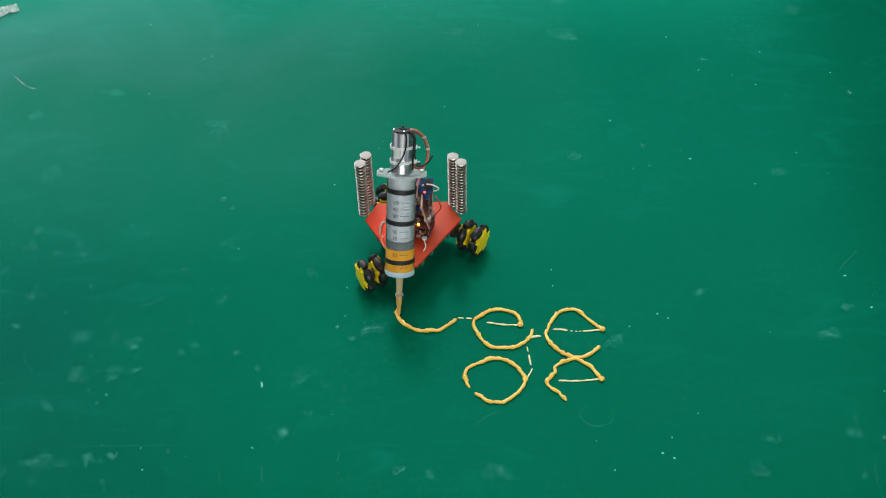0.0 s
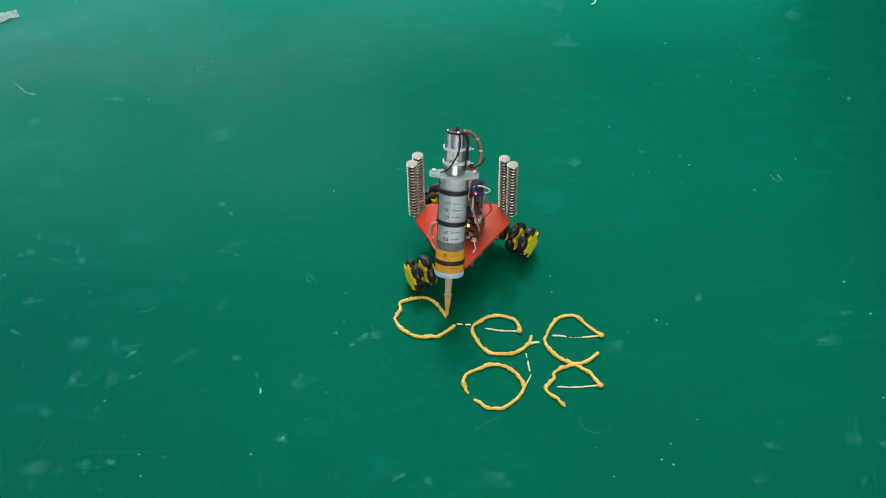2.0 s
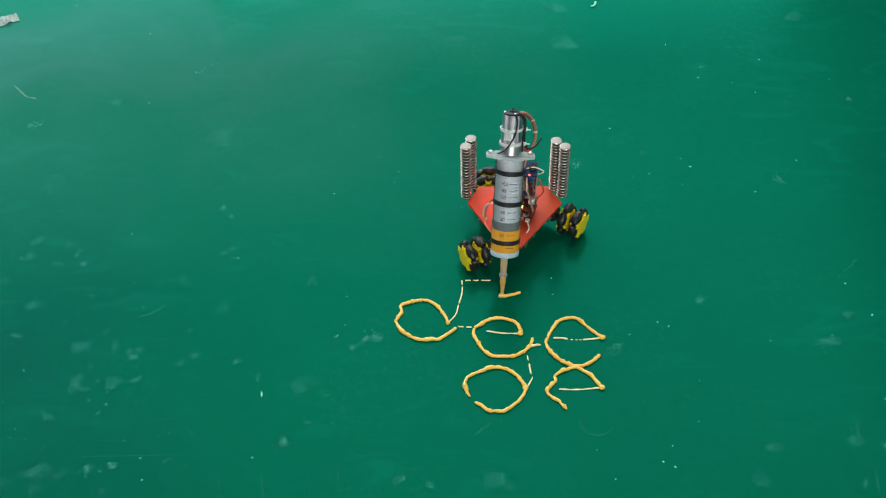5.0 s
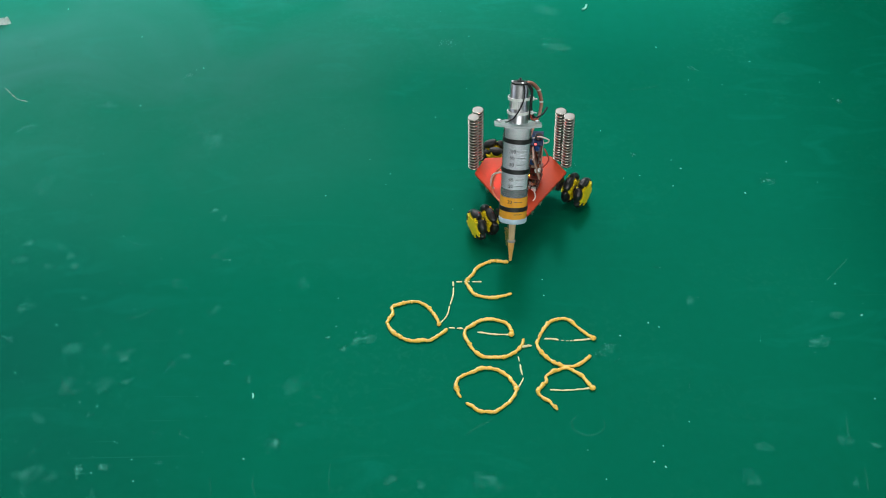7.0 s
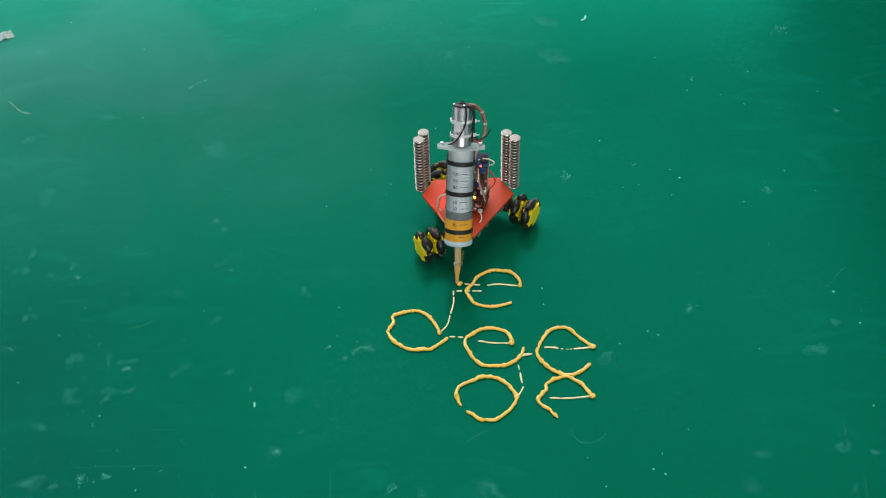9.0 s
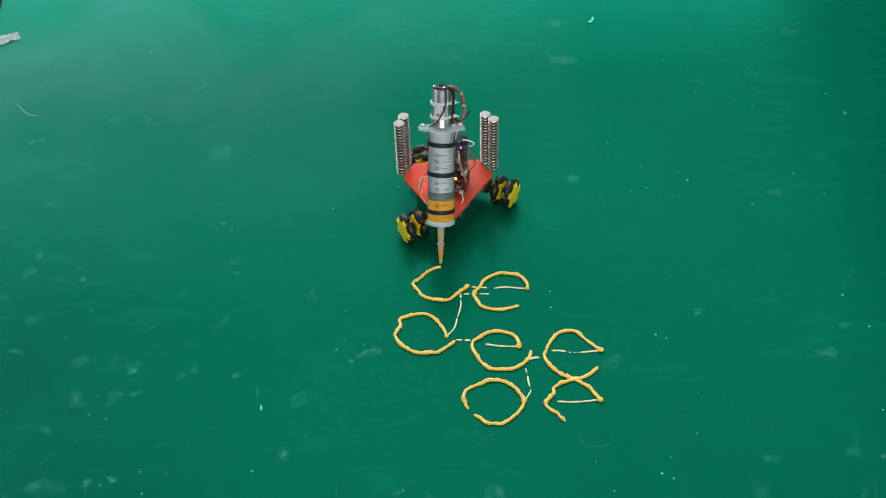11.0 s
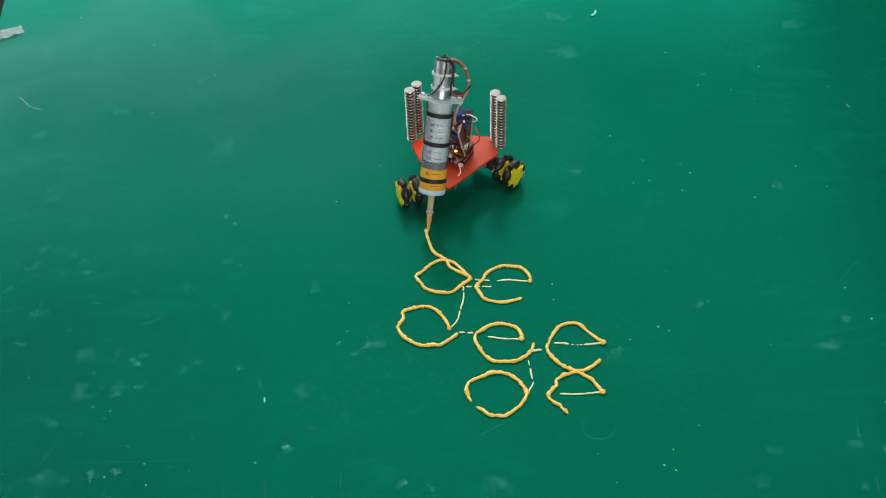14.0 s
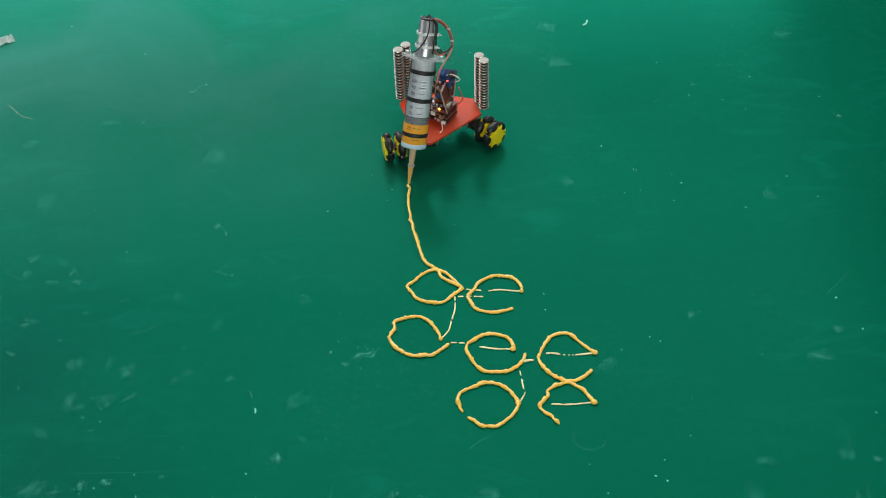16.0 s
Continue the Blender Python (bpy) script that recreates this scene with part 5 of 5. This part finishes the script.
def smudges():
    """Thin patches of rubbed-in dust."""
    rng = random.Random(8)
    bm = bmesh.new()
    uv = bm.loops.layers.uv.new("patch")

    def patch(x, y, rx, ry, turn, z):
        m = pose(x, y, z, 0, 0, turn)
        ends = ((-1, -1), (1, -1), (1, 1), (-1, 1))
        face = bm.faces.new([bm.verts.new(m @ Vector((u * rx, v * ry, 0))) for u, v in ends])
        for loop, end in zip(face.loops, ends):
            loop[uv].uv = end

    level = 0
    for x, y, size, count in NEAR_PATCHES + FAR_PATCHES:
        turn = rng.gauss(15, 35)
        for k in range(2):
            level += 1
            patch(x + rng.gauss(0, 0.2) * size, y + rng.gauss(0, 0.15) * size, size * rng.uniform(1.0, 1.7), size * rng.uniform(0.6, 1.0), turn + rng.gauss(0, 25), 0.0002 + 0.000002 * level)
    # the trodden side, full of small patches
    for _ in range(34):
        level += 1
        x, y = rng.uniform(-0.64, -0.30), rng.uniform(0.72, 1.14)
        patch(x, y, rng.uniform(0.005, 0.020), rng.uniform(0.003, 0.010), rng.gauss(30, 40), 0.0002 + 0.000002 * level)
    tagged(part("dust_smudges", bm, SMUDGE, smooth=0), "grainy pale dust smudges rubbed into the green floor", "dust", kind="stuff")


smudges()
scuffs()
plastic_scrap()
film_shred()
curved_mark("paper_shred", ((0.217, 1.668), (0.221, 1.670), (0.224, 1.675), (0.225, 1.681)), 0.0018, "small white curved shred on the green floor")
curved_mark("paper_flake", ((-0.240, 0.876), (-0.2389, 0.873), (-0.239, 0.869)), 0.0008, "tiny pale flake of paper on the green floor")
crumbs()


# ---------------------------------------------------------------- movement
def motions():
    walk(ROBOT, [(t, pose(x, y, 0, 0, 0, r)) for t, x, y, r in ROBOT_ROWS])
    # the wheels turn by the way they roll
    for wheel, m, n, t in WHEEL_PARTS:
        angle, rows, last = 0.0, [], None
        for time, x, y, r in ROBOT_ROWS:
            here = pose(x, y, 0, 0, 0, r)
            spot = here @ Vector((m.translation.x, m.translation.y, 0))
            if last is not None:
                angle -= (spot - last).dot(here.to_3x3() @ t) / WHEEL_R
            last = spot
            rows.append((time, m @ Matrix.Rotation(angle, 4, "Z")))
        walk(wheel, rows)
    # each piece of paste rides in the syringe until it is laid
    for k, (bead, place, t) in enumerate(PIECES):
        store = LEAN @ Vector((0.008 * math.cos(k * 2.4), 0.008 * math.sin(k * 2.4), 0.066 + 0.018 * (k % 9) / 9))
        rows, s = [], 0.0
        while s < t - 0.12:
            rows.append((s, Matrix.Translation(robot_at(s) @ store)))
            s = round(s + 0.2, 2)
        if t > 0.1:
            rows.append((t - 0.07, Matrix.Translation(robot_at(t - 0.07) @ store)))
        else:
            rows.append((0.0, Matrix.Translation(place)))
        rows += [(t, Matrix.Translation(place)), (16.0, Matrix.Translation(place))]
        seen, clean = set(), []
        for s, m in rows:
            if frame(s) not in seen:
                seen.add(frame(s))
                clean.append((s, m))
        walk(bead, clean)


motions()
